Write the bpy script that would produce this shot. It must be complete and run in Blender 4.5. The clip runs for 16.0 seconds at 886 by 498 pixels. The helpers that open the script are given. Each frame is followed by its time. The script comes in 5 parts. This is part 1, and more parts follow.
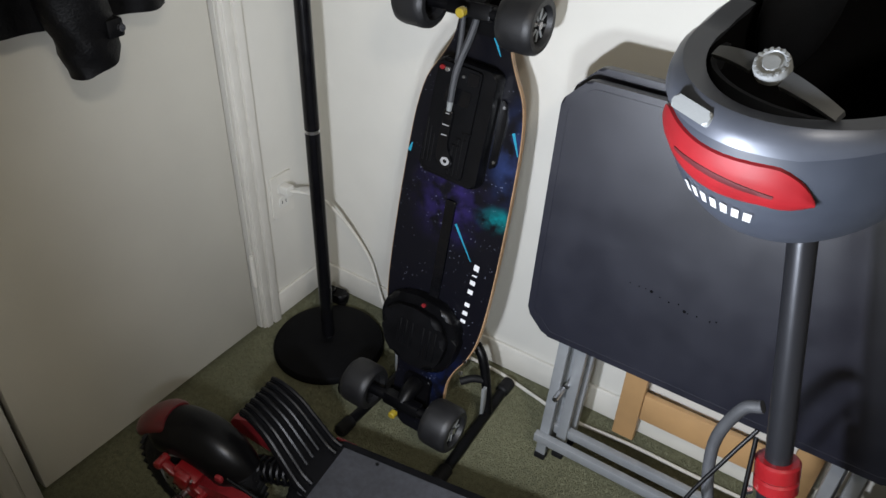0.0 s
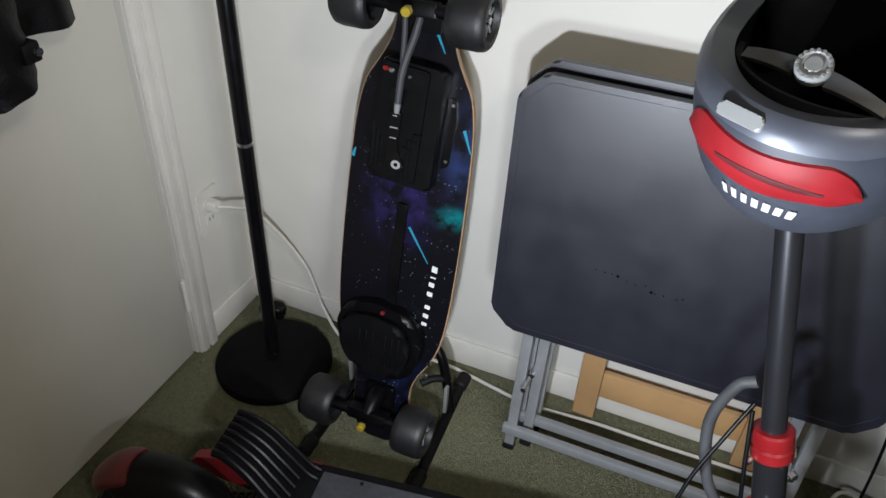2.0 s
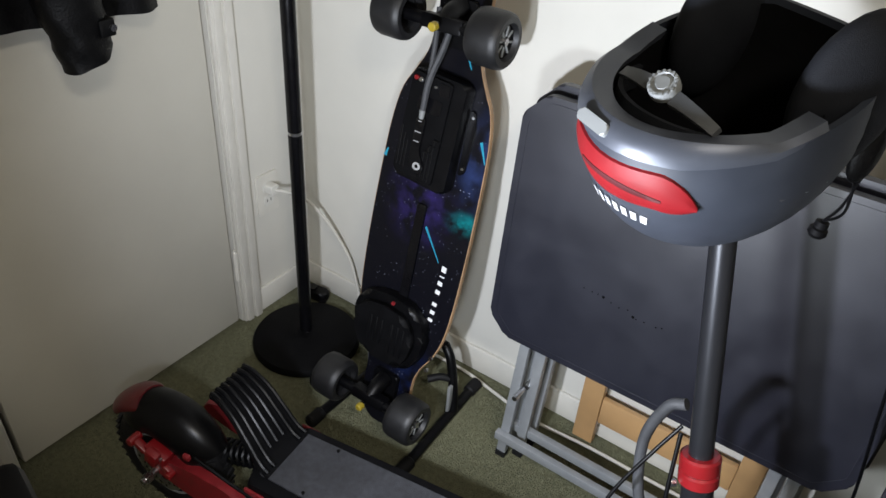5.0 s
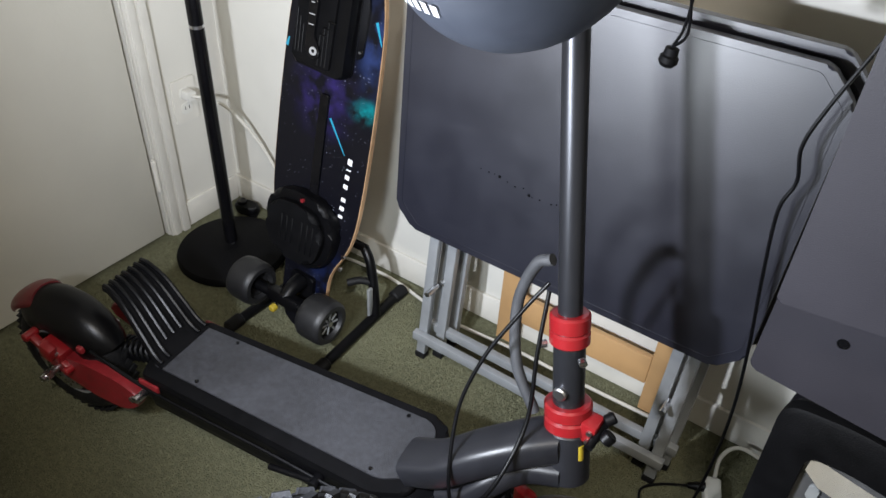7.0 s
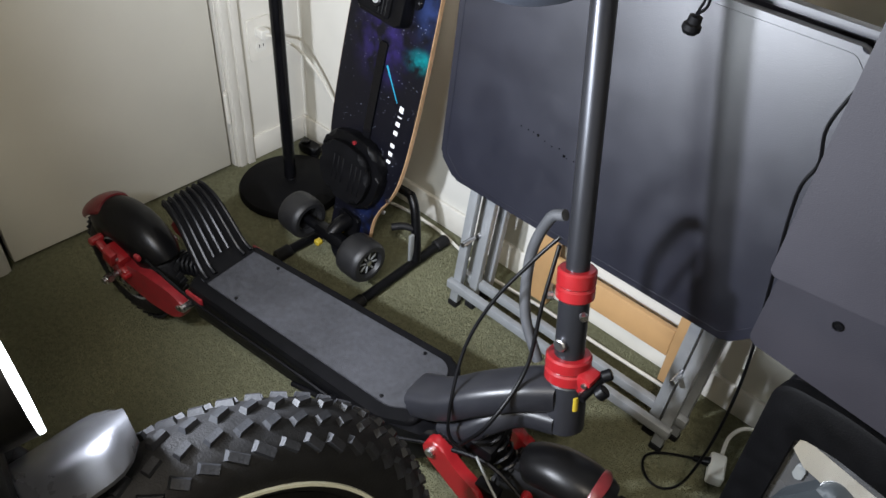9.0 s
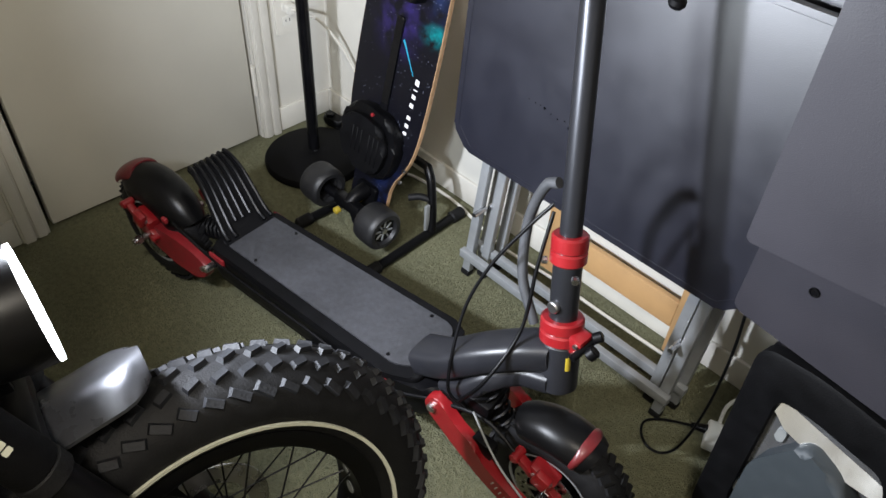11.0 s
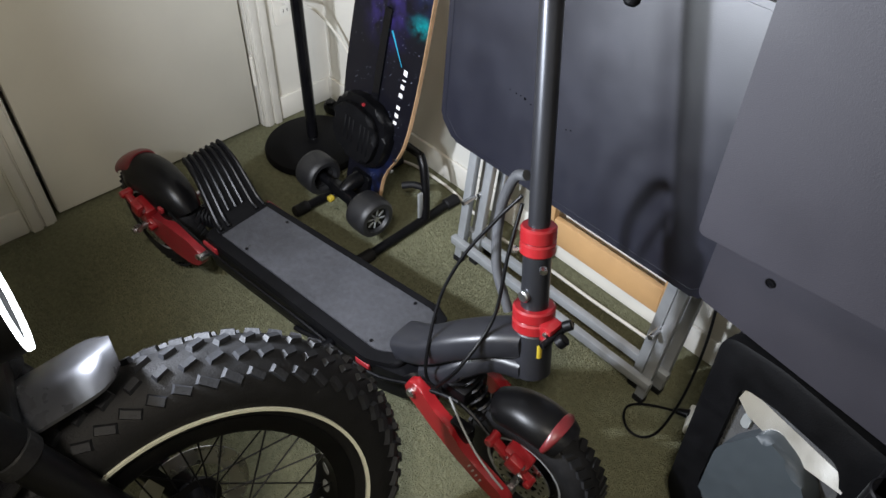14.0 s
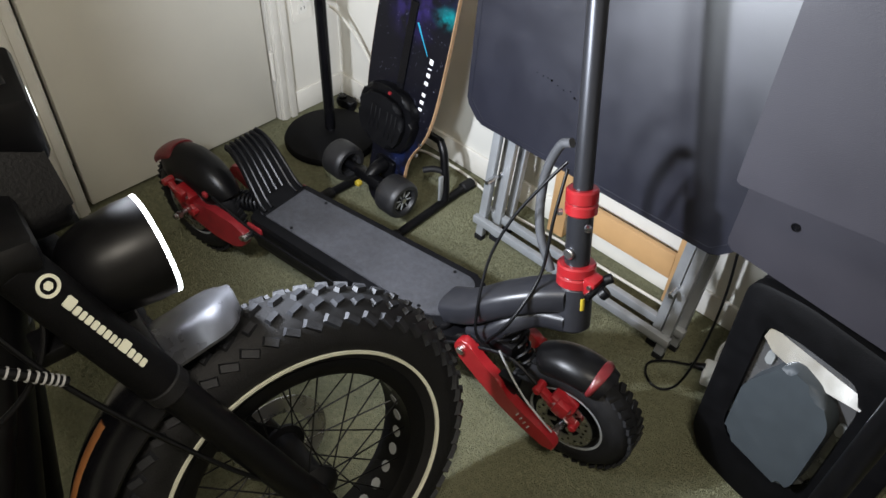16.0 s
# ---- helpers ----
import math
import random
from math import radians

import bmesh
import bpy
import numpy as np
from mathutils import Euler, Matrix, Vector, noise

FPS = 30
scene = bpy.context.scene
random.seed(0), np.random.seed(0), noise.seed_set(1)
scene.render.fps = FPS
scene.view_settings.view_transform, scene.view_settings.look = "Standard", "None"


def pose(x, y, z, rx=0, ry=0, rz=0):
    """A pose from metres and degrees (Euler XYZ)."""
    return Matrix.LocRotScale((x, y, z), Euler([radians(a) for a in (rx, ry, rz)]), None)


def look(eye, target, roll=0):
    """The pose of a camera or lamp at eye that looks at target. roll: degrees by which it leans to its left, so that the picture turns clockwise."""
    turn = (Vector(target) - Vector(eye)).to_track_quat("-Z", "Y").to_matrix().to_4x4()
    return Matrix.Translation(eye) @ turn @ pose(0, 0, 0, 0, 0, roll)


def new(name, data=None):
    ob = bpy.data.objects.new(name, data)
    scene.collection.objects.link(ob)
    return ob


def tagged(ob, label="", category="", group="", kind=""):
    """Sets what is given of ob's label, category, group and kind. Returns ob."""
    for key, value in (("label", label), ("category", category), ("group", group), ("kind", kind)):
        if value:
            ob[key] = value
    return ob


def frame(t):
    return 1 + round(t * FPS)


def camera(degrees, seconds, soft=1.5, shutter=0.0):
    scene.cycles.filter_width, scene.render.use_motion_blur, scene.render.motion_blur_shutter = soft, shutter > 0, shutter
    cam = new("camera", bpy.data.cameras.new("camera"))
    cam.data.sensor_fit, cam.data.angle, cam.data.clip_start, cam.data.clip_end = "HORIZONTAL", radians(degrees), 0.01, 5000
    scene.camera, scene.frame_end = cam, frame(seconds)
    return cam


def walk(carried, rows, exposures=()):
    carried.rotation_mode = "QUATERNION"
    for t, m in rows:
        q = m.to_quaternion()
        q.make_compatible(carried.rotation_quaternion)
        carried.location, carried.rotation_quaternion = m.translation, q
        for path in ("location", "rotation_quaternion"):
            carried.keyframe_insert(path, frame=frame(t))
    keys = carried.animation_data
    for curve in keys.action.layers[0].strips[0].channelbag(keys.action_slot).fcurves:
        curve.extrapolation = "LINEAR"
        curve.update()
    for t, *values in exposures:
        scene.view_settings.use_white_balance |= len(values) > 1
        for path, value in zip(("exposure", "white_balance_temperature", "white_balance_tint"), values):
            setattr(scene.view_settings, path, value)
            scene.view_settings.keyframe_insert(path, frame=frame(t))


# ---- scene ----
cam = camera(61.8, 16.0)
PATH = [
    (0, (1.155, -1.124, 1.328), (0.298, 0.242, 0.145), 2.3),
    (0.5, (0.991, -1.127, 1.314), (0.327, 0.349, 0.139), 0.9),
    (1, (0.97, -1.13, 1.324), (0.386, 0.37, 0.137), 1.1),
    (1.5, (1.005, -1.125, 1.339), (0.445, 0.371, 0.136), 2.1),
    (2, (1.008, -1.145, 1.338), (0.441, 0.34, 0.125), 3.0),
    (2.5, (1.021, -1.165, 1.344), (0.442, 0.31, 0.124), 2.7),
    (3, (1.049, -1.135, 1.345), (0.438, 0.335, 0.134), 4.6),
    (3.2, (1.054, -1.143, 1.347), (0.427, 0.322, 0.139), 4.5),
    (5.3, (1.268, -1.144, 1.358), (0.373, 0.222, 0.204), 4.3),
    (5.5, (1.271, -1.172, 1.358), (0.38, 0.191, 0.197), 3.7),
    (6, (1.311, -1.188, 1.322), (0.428, 0.16, 0.137), 2.6),
    (6.5, (1.383, -1.081, 1.282), (0.508, 0.268, 0.092), 2.6),
    (7, (1.448, -1.075, 1.23), (0.604, 0.251, -0.008), 3.5),
    (7.5, (1.502, -1.121, 1.243), (0.688, 0.177, -0.043), 3.3),
    (8, (1.52, -1.131, 1.268), (0.708, 0.162, -0.023), 3.2),
    (8.5, (1.527, -1.092, 1.244), (0.662, 0.159, -0.055), 6.3),
    (9, (1.55, -1.072, 1.245), (0.586, 0.081, -0.075), 5.0),
    (9.5, (1.593, -1.065, 1.244), (0.586, 0.027, -0.095), 4.2),
    (9.7, (1.615, -1.073, 1.248), (0.604, 0.01, -0.095), 4.2),
    (11.8, (1.629, -1.084, 1.273), (0.625, -0.035, -0.102), 3.6),
    (12, (1.616, -1.092, 1.271), (0.61, -0.047, -0.105), 3.6),
    (12.5, (1.6, -1.053, 1.269), (0.598, -0.012, -0.114), 4.1),
    (13, (1.627, -0.962, 1.259), (0.615, 0.066, -0.126), 7.1),
    (13.5, (1.654, -0.955, 1.283), (0.62, 0.028, -0.118), 4.9),
    (14, (1.692, -1.029, 1.305), (0.666, -0.042, -0.1), 1.8),
    (14.5, (1.724, -1.076, 1.321), (0.685, -0.06, -0.053), 1.8),
    (15, (1.72, -1.064, 1.309), (0.69, -0.045, -0.07), 2.8),
    (15.5, (1.728, -1.172, 1.331), (0.701, -0.163, -0.057), 3.6),
    (16, (1.684, -1.229, 1.331), (0.715, -0.164, -0.058), 2.8),
]
walk(cam, [(t, look(eye, target, roll)) for t, eye, target, roll in PATH],
     exposures=[(0, -0.64), (0.5, -0.74), (3.0, -0.73), (5.5, -0.43), (7.0, -0.12), (9.0, 0.04), (12.0, 0.10), (14.0, 0.08), (16.0, 0.16)])

# ---- light ----
world = bpy.data.worlds.new("room_air")
scene.world = world
world.use_nodes = True
world.node_tree.nodes["Background"].inputs[0].default_value = (0.9, 0.95, 1.0, 1)
world.node_tree.nodes["Background"].inputs[1].default_value = 0.004

UP = Vector((0, 0, 1))
BIKE_D = Vector((0.157, 0.988, 0.0)).normalized()   # the way the bicycle points
LEAN_BY = radians(14)                                # it leans on its side stand
BIKE_R = Vector((BIKE_D.y, -BIKE_D.x, 0)) * math.cos(LEAN_BY) + UP * math.sin(LEAN_BY)
BIKE_U = BIKE_R.cross(BIKE_D)
BIKE_O = Vector((1.215, -0.947, 0.004))              # where its front tyre stands


def bike(a, r, z):
    """A place on the bicycle: metres ahead of the hub, to its right, above the floor."""
    return BIKE_O + BIKE_D * a + BIKE_R * r + BIKE_U * z


LIGHT_WAY = Vector((0.13, 0.99, 0.04)).normalized()      # round headlight
LIGHT_AT = Vector((1.048, -1.008, 0.748)) - LIGHT_WAY * 0.031
LAMP_WAY = Vector((0.23, 0.97, -0.02)).normalized()      # assumed lamp on the handlebar, placed by the stem's shadow
LAMP_AT = Vector((0.885, -1.030, 0.868))

# main cool light; the lamp it belongs to is assumed
beam = new("assumed_lamp_light", bpy.data.lights.new("assumed_lamp_light", "SPOT"))
beam.data.energy, beam.data.color = 68.0, (0.84, 0.89, 1.0)
beam.data.spot_size, beam.data.spot_blend, beam.data.shadow_soft_size = radians(165), 0.6, 0.022
beam.matrix_world = look(LAMP_AT + LAMP_WAY * 0.012, LAMP_AT + LAMP_WAY)
head = new("headlight_light", bpy.data.lights.new("headlight_light", "SPOT"))
head.data.energy, head.data.color = 24.0, (0.86, 0.93, 1.0)
head.data.spot_size, head.data.spot_blend, head.data.shadow_soft_size = radians(140), 0.7, 0.05
head.matrix_world = look(LIGHT_AT + LIGHT_WAY * 0.045, LIGHT_AT + LIGHT_WAY)

ceiling_glow = new("ceiling_lamp_light", bpy.data.lights.new("ceiling_lamp_light", "AREA"))
ceiling_glow.data.energy, ceiling_glow.data.color = 30.0, (1.0, 0.92, 0.80)
ceiling_glow.data.shape, ceiling_glow.data.size = "DISK", 0.34
ceiling_glow.matrix_world = look((1.95, -1.50, 2.33), (1.95, -1.50, 0))


# ---- materials ----
def mat(name, colour, rough=0.5, metal=0.0, spread=0.12, scale=30.0, bump=0.1, fine=400.0, coat=0.0, spec=0.5, second=None, stain=3.0, dist=0.002):
    """A procedural surface: large blotches, fine grain and relief."""
    m = bpy.data.materials.new(name)
    m.use_nodes = True
    nt = m.node_tree
    b = nt.nodes["Principled BSDF"]
    b.inputs["Metallic"].default_value = metal
    b.inputs["Coat Weight"].default_value = coat
    b.inputs["Specular IOR Level"].default_value = spec
    co = nt.nodes.new("ShaderNodeTexCoord")
    big = nt.nodes.new("ShaderNodeTexNoise")
    big.inputs["Scale"].default_value, big.inputs["Detail"].default_value = stain, 5
    mid = nt.nodes.new("ShaderNodeTexNoise")
    mid.inputs["Scale"].default_value, mid.inputs["Detail"].default_value = scale, 6
    small = nt.nodes.new("ShaderNodeTexNoise")
    small.inputs["Scale"].default_value, small.inputs["Detail"].default_value = fine, 3
    for n in (big, mid, small):
        nt.links.new(co.outputs["Object"], n.inputs["Vector"])
    ramp = nt.nodes.new("ShaderNodeValToRGB")
    second = second or tuple(c * (1 - 2 * spread) for c in colour)
    lift = tuple(min(1, c * (1 + spread)) for c in colour)
    ramp.color_ramp.elements[0].position, ramp.color_ramp.elements[1].position = 0.3, 0.7
    ramp.color_ramp.elements[0].color, ramp.color_ramp.elements[1].color = (*second, 1), (*lift, 1)
    mixn = nt.nodes.new("ShaderNodeMath")
    mixn.operation = "MULTIPLY_ADD"
    mixn.inputs[1].default_value = 0.5
    half = nt.nodes.new("ShaderNodeMath")
    half.operation = "MULTIPLY"
    half.inputs[1].default_value = 0.5
    nt.links.new(big.outputs["Fac"], half.inputs[0])
    nt.links.new(mid.outputs["Fac"], mixn.inputs[0])
    nt.links.new(half.outputs[0], mixn.inputs[2])
    nt.links.new(mixn.outputs[0], ramp.inputs["Fac"])
    nt.links.new(ramp.outputs["Color"], b.inputs["Base Color"])
    rr = nt.nodes.new("ShaderNodeMapRange")
    rr.inputs["To Min"].default_value, rr.inputs["To Max"].default_value = max(0.03, rough - 0.1), min(1, rough + 0.1)
    nt.links.new(mid.outputs["Fac"], rr.inputs["Value"])
    nt.links.new(rr.outputs["Result"], b.inputs["Roughness"])
    if bump:
        bp = nt.nodes.new("ShaderNodeBump")
        bp.inputs["Strength"].default_value, bp.inputs["Distance"].default_value = bump, dist
        nt.links.new(small.outputs["Fac"], bp.inputs["Height"])
        nt.links.new(bp.outputs["Normal"], b.inputs["Normal"])
    return m


WALL = mat("wall_paint", (0.66, 0.645, 0.59), 0.6, spread=0.03, scale=9, fine=160, bump=0.12)
DOORP = mat("door_paint", (0.62, 0.60, 0.53), 0.5, spread=0.04, scale=5, fine=120, bump=0.08)
TRIM = mat("trim_paint", (0.68, 0.66, 0.60), 0.42, spread=0.06, scale=14, fine=90, bump=0.1)
CEIL = mat("ceiling_paint", (0.7, 0.68, 0.62), 0.8, spread=0.03)
CARPET = mat("carpet_pile", (0.205, 0.205, 0.128), 0.95, spread=0.22, scale=90, fine=330, bump=1.0, spec=0.1, stain=2.2, dist=0.012)
TUFT = mat("carpet_tuft", (0.225, 0.225, 0.142), 0.95, spread=0.22, scale=40, fine=300, bump=0, spec=0.1)
BLACK = mat("black_satin", (0.0022, 0.0022, 0.0028), 0.4, spread=0.2, bump=0.05, spec=0.2)
BLACKM = mat("black_matte", (0.0030, 0.0030, 0.0036), 0.6, spread=0.3, bump=0.25, spec=0.10)
GLOSS = mat("black_gloss", (0.004, 0.004, 0.005), 0.22, spread=0.2, bump=0.02, spec=0.35)
RUBBER = mat("tyre_rubber", (0.008, 0.008, 0.0088), 0.6, spread=0.3, scale=60, bump=0.35, spec=0.22)
URETH = mat("wheel_urethane", (0.0095, 0.0095, 0.0105), 0.5, spread=0.25, scale=40, bump=0.2)
RED = mat("red_anodised", (0.22, 0.008, 0.011), 0.34, spread=0.12, bump=0.05, coat=0.3)
REDD = mat("red_worn", (0.20, 0.012, 0.016), 0.42, spread=0.25, scale=60, bump=0.1)
REDDK = mat("dark_red_plastic", (0.10, 0.010, 0.012), 0.35, spread=0.25, scale=60)
FENDER = mat("fender_plastic", (0.0018, 0.0018, 0.0022), 0.34, spread=0.3, scale=45, bump=0.05, spec=0.16, second=(0.0036, 0.0034, 0.0033), stain=12)
STEEL = mat("bare_steel", (0.6, 0.6, 0.62), 0.28, metal=1, spread=0.1)
SILVER = mat("silver_paint", (0.33, 0.345, 0.36), 0.42, metal=0.35, spread=0.08, scale=40, bump=0.05)
GRIP = mat("deck_grip", (0.033, 0.034, 0.040), 0.7, spread=0.35, scale=120, fine=1500, bump=0.5, stain=8)
ARM = mat("graphite_paint", (0.0125, 0.013, 0.0165), 0.42, spread=0.15, bump=0.08)
TABLE = mat("table_laminate", (0.0085, 0.0092, 0.0178), 0.43, spread=0.12, scale=12, fine=500, bump=0.2, spec=0.95, dist=0.001)
WOOD = mat("pine_wood", (0.55, 0.33, 0.15), 0.45, spread=0.15, scale=8, bump=0.1)
PANEL = mat("grey_panel", (0.0225, 0.0212, 0.0275), 0.58, spread=0.1, scale=10, fine=600, bump=0.15, spec=0.3)
WHITEP = mat("white_plastic", (0.7, 0.69, 0.64), 0.4, spread=0.04)
CORD = mat("white_cord", (0.6, 0.58, 0.52), 0.5, spread=0.06)
HELM = mat("helmet_shell", (0.024, 0.028, 0.038), 0.5, spread=0.1, bump=0.03, spec=0.4)
SLOTR = mat("tail_slot_red", (0.055, 0.006, 0.008), 0.5, spread=0.15)
# glossy black mudguard tip with its lamp sheen put into a lighter colour
TIPG = mat("guard_sheen", (0.07, 0.072, 0.08), 0.3, metal=0.6, spread=0.15, bump=0.04)
# bluer and lighter than tyre_rubber: lamp light on the knobs in the colour, plus dust
TREADR = mat("lit_dusty_tread", (0.0125, 0.0132, 0.0158), 0.62, spread=0.35, scale=60, bump=0.35, spec=0.3)
TAILR = mat("tail_light_red", (0.17, 0.006, 0.009), 0.5, spread=0.15, bump=0.04, spec=0.25)
STEMB = mat("stem_black", (0.028, 0.029, 0.034), 0.35, metal=0.6, spread=0.03, scale=8, bump=0.0)
HELMB = mat("helmet_rim", (0.065, 0.072, 0.090), 0.38, metal=0.35, spread=0.08, bump=0.03)
LINER = mat("helmet_liner", (0.003, 0.003, 0.0035), 0.9, spec=0.08, spread=0.3, fine=900, bump=0.4)
PADF = mat("grey_pad_foam", (0.010, 0.011, 0.014), 0.75, spec=0.15, spread=0.15, fine=900, bump=0.3)
LEATH = mat("black_leather", (0.003, 0.003, 0.0035), 0.5, spec=0.2, spread=0.2, scale=50, fine=250, bump=0.4)
PLATE = mat("silver_plate", (0.20, 0.20, 0.205), 0.25, metal=0.7, spread=0.06)
# bright copy of silver_plate: the bevel's highlight put into the colour
BEVEL_HI = mat("bevel_highlight", (0.72, 0.72, 0.70), 0.22, metal=0.9, spread=0.04, bump=0)
PADG = mat("slate_pad", (0.034, 0.042, 0.049), 0.55, spread=0.1, fine=700, bump=0.2)
PRINT = mat("white_print", (0.75, 0.75, 0.76), 0.45, spread=0.03, bump=0)
GREYP = mat("grey_print", (0.3, 0.3, 0.3), 0.5, spread=0.05, bump=0)
RING = mat("reflective_band", (0.62, 0.62, 0.5), 0.4, spread=0.06)
YELL = mat("yellow_bushing", (0.34, 0.25, 0.02), 0.45, spread=0.15)
COPPER = mat("copper_stripe", (0.35, 0.14, 0.05), 0.35, metal=0.4, spread=0.15)
FABRIC = mat("woven_grey", (0.15, 0.15, 0.155), 0.9, spread=0.3, scale=90, fine=700, bump=0.7)
CYAN = mat("cyan_print", (0.02, 0.28, 0.42), 0.4, spread=0.1)
PLY = mat("maple_edge", (0.42, 0.26, 0.14), 0.5, spread=0.2, scale=60)
ARMK = mat("cradle_grey", (0.055, 0.058, 0.062), 0.5, spread=0.1)
GREYK = mat("knob_grey", (0.21, 0.22, 0.22), 0.45, spread=0.06)
OUT = mat("cable_sleeve", (0.045, 0.047, 0.052), 0.6, spread=0.2, fine=600, bump=0.4)

LENS = bpy.data.materials.new("lit_lens")
LENS.use_nodes = True
LENS.node_tree.nodes["Principled BSDF"].inputs["Emission Color"].default_value = (0.9, 0.95, 1, 1)
LENS.node_tree.nodes["Principled BSDF"].inputs["Emission Strength"].default_value = 10.0
LAMPG = bpy.data.materials.new("lit_shade")
LAMPG.use_nodes = True
LAMPG.node_tree.nodes["Principled BSDF"].inputs["Emission Color"].default_value = (1, 0.86, 0.66, 1)
LAMPG.node_tree.nodes["Principled BSDF"].inputs["Emission Strength"].default_value = 2.0


def starfield():
    """Printed night sky: black with violet and teal clouds and star specks."""
    m = bpy.data.materials.new("starfield_print")
    m.use_nodes = True
    nt = m.node_tree
    b = nt.nodes["Principled BSDF"]
    b.inputs["Roughness"].default_value = 0.3
    b.inputs["Specular IOR Level"].default_value = 0.3
    co = nt.nodes.new("ShaderNodeTexCoord")

    def cloud(at, radius, colour, squash):
        mp = nt.nodes.new("ShaderNodeMapping")
        mp.vector_type = "POINT"
        mp.inputs["Scale"].default_value = squash
        mp.inputs["Location"].default_value = tuple(-a * s for a, s in zip(at, squash))
        nt.links.new(co.outputs["Object"], mp.inputs["Vector"])
        ln = nt.nodes.new("ShaderNodeVectorMath")
        ln.operation = "LENGTH"
        nt.links.new(mp.outputs[0], ln.inputs[0])
        rg = nt.nodes.new("ShaderNodeMapRange")
        rg.interpolation_type = "SMOOTHERSTEP"
        rg.inputs["From Min"].default_value, rg.inputs["From Max"].default_value = radius, 0
        nt.links.new(ln.outputs["Value"], rg.inputs["Value"])
        nz = nt.nodes.new("ShaderNodeTexNoise")
        nz.inputs["Scale"].default_value, nz.inputs["Detail"].default_value = 28, 9
        nt.links.new(co.outputs["Object"], nz.inputs["Vector"])
        mu = nt.nodes.new("ShaderNodeMath")
        mu.operation = "MULTIPLY"
        nt.links.new(rg.outputs[0], mu.inputs[0])
        ct = nt.nodes.new("ShaderNodeMapRange")
        ct.inputs["From Min"].default_value, ct.inputs["From Max"].default_value = 0.38, 0.72
        nt.links.new(nz.outputs["Fac"], ct.inputs["Value"])
        nt.links.new(ct.outputs[0], mu.inputs[1])
        mx = nt.nodes.new("ShaderNodeMix")
        mx.data_type = "RGBA"
        mx.inputs["B"].default_value = (*colour, 1)
        nt.links.new(mu.outputs[0], mx.inputs["Factor"])
        return mx

    layers = [cloud((-0.005, 0, 0.54), 0.12, (0.028, 0.018, 0.11), (1, 0, 1)), cloud((0.102, 0, 0.535), 0.062, (0.0, 0.25, 0.27), (1, 0, 1.7)),
              cloud((0.11, 0, 0.66), 0.10, (0.02, 0.035, 0.11), (1.4, 0, 0.7)), cloud((0.06, 0, 0.16), 0.09, (0.005, 0.012, 0.055), (1, 0, 1))]
    layers[0].inputs["A"].default_value = (0.0035, 0.0035, 0.006, 1)
    for a, c in zip(layers, layers[1:]):
        nt.links.new(a.outputs["Result"], c.inputs["A"])
    vo = nt.nodes.new("ShaderNodeTexVoronoi")
    vo.inputs["Scale"].default_value = 125
    nt.links.new(co.outputs["Object"], vo.inputs["Vector"])
    st = nt.nodes.new("ShaderNodeMapRange")
    st.inputs["From Min"].default_value, st.inputs["From Max"].default_value = 0.14, 0.05
    nt.links.new(vo.outputs["Distance"], st.inputs["Value"])
    nz = nt.nodes.new("ShaderNodeTexNoise")
    nz.inputs["Scale"].default_value = 22
    nt.links.new(co.outputs["Object"], nz.inputs["Vector"])
    gt = nt.nodes.new("ShaderNodeMapRange")
    gt.inputs["From Min"].default_value, gt.inputs["From Max"].default_value = 0.44, 0.66
    nt.links.new(nz.outputs["Fac"], gt.inputs["Value"])
    mu = nt.nodes.new("ShaderNodeMath")
    mu.operation = "MULTIPLY"
    nt.links.new(st.outputs[0], mu.inputs[0])
    nt.links.new(gt.outputs[0], mu.inputs[1])
    fin = nt.nodes.new("ShaderNodeMix")
    fin.data_type = "RGBA"
    fin.inputs["B"].default_value = (0.45, 0.5, 0.65, 1)
    nt.links.new(mu.outputs[0], fin.inputs["Factor"])
    nt.links.new(layers[-1].outputs["Result"], fin.inputs["A"])
    nt.links.new(fin.outputs["Result"], b.inputs["Base Color"])
    return m


STARS = starfield()

# ---- shape helpers ----
BASE = {}


def thing(name, base, label, category, group="", kind=""):
    e = new(name)
    e.empty_display_size = 0.05
    e.location = base
    BASE[e] = Vector(base)
    return tagged(e, label, category, group, kind)


def part(name, bm, material, parent=None, label="", m=None, smooth=True, base=None):
    """One bmesh, given in world metres (or in the frame m), as a mesh object under its parent."""
    if m is not None:
        bm.transform(m)
    origin = BASE[parent] if parent else Vector(base or (0, 0, 0))
    bm.transform(Matrix.Translation(-origin))
    bmesh.ops.recalc_face_normals(bm, faces=bm.faces[:])
    me = bpy.data.meshes.new(name)
    bm.to_mesh(me)
    bm.free()
    me.materials.append(material)
    ob = new(name, me)
    if parent:
        ob.parent = parent
    else:
        ob.location = origin
    BASE[ob] = origin
    if smooth:
        for p in me.polygons:
            p.use_smooth = True
        me.set_sharp_from_angle(angle=radians(38))
        for p in me.polygons:
            if len(p.vertices) > 8:
                p.use_smooth = False
    if label:
        ob["label"] = label
    return ob


def box(bm, lo, hi, bevel=0.0, seg=2, m=None):
    r = bmesh.ops.create_cube(bm, size=1)
    lo, hi = Vector(lo), Vector(hi)
    mm = Matrix.Translation((lo + hi) / 2) @ Matrix.Diagonal((*(hi - lo), 1))
    if m is not None:
        mm = m @ mm
    bmesh.ops.transform(bm, matrix=mm, verts=r["verts"])
    if bevel:
        edges = list({e for v in r["verts"] for e in v.link_edges})
        bmesh.ops.bevel(bm, geom=edges, offset=bevel, segments=seg, profile=0.5, affect="EDGES")
    return bm


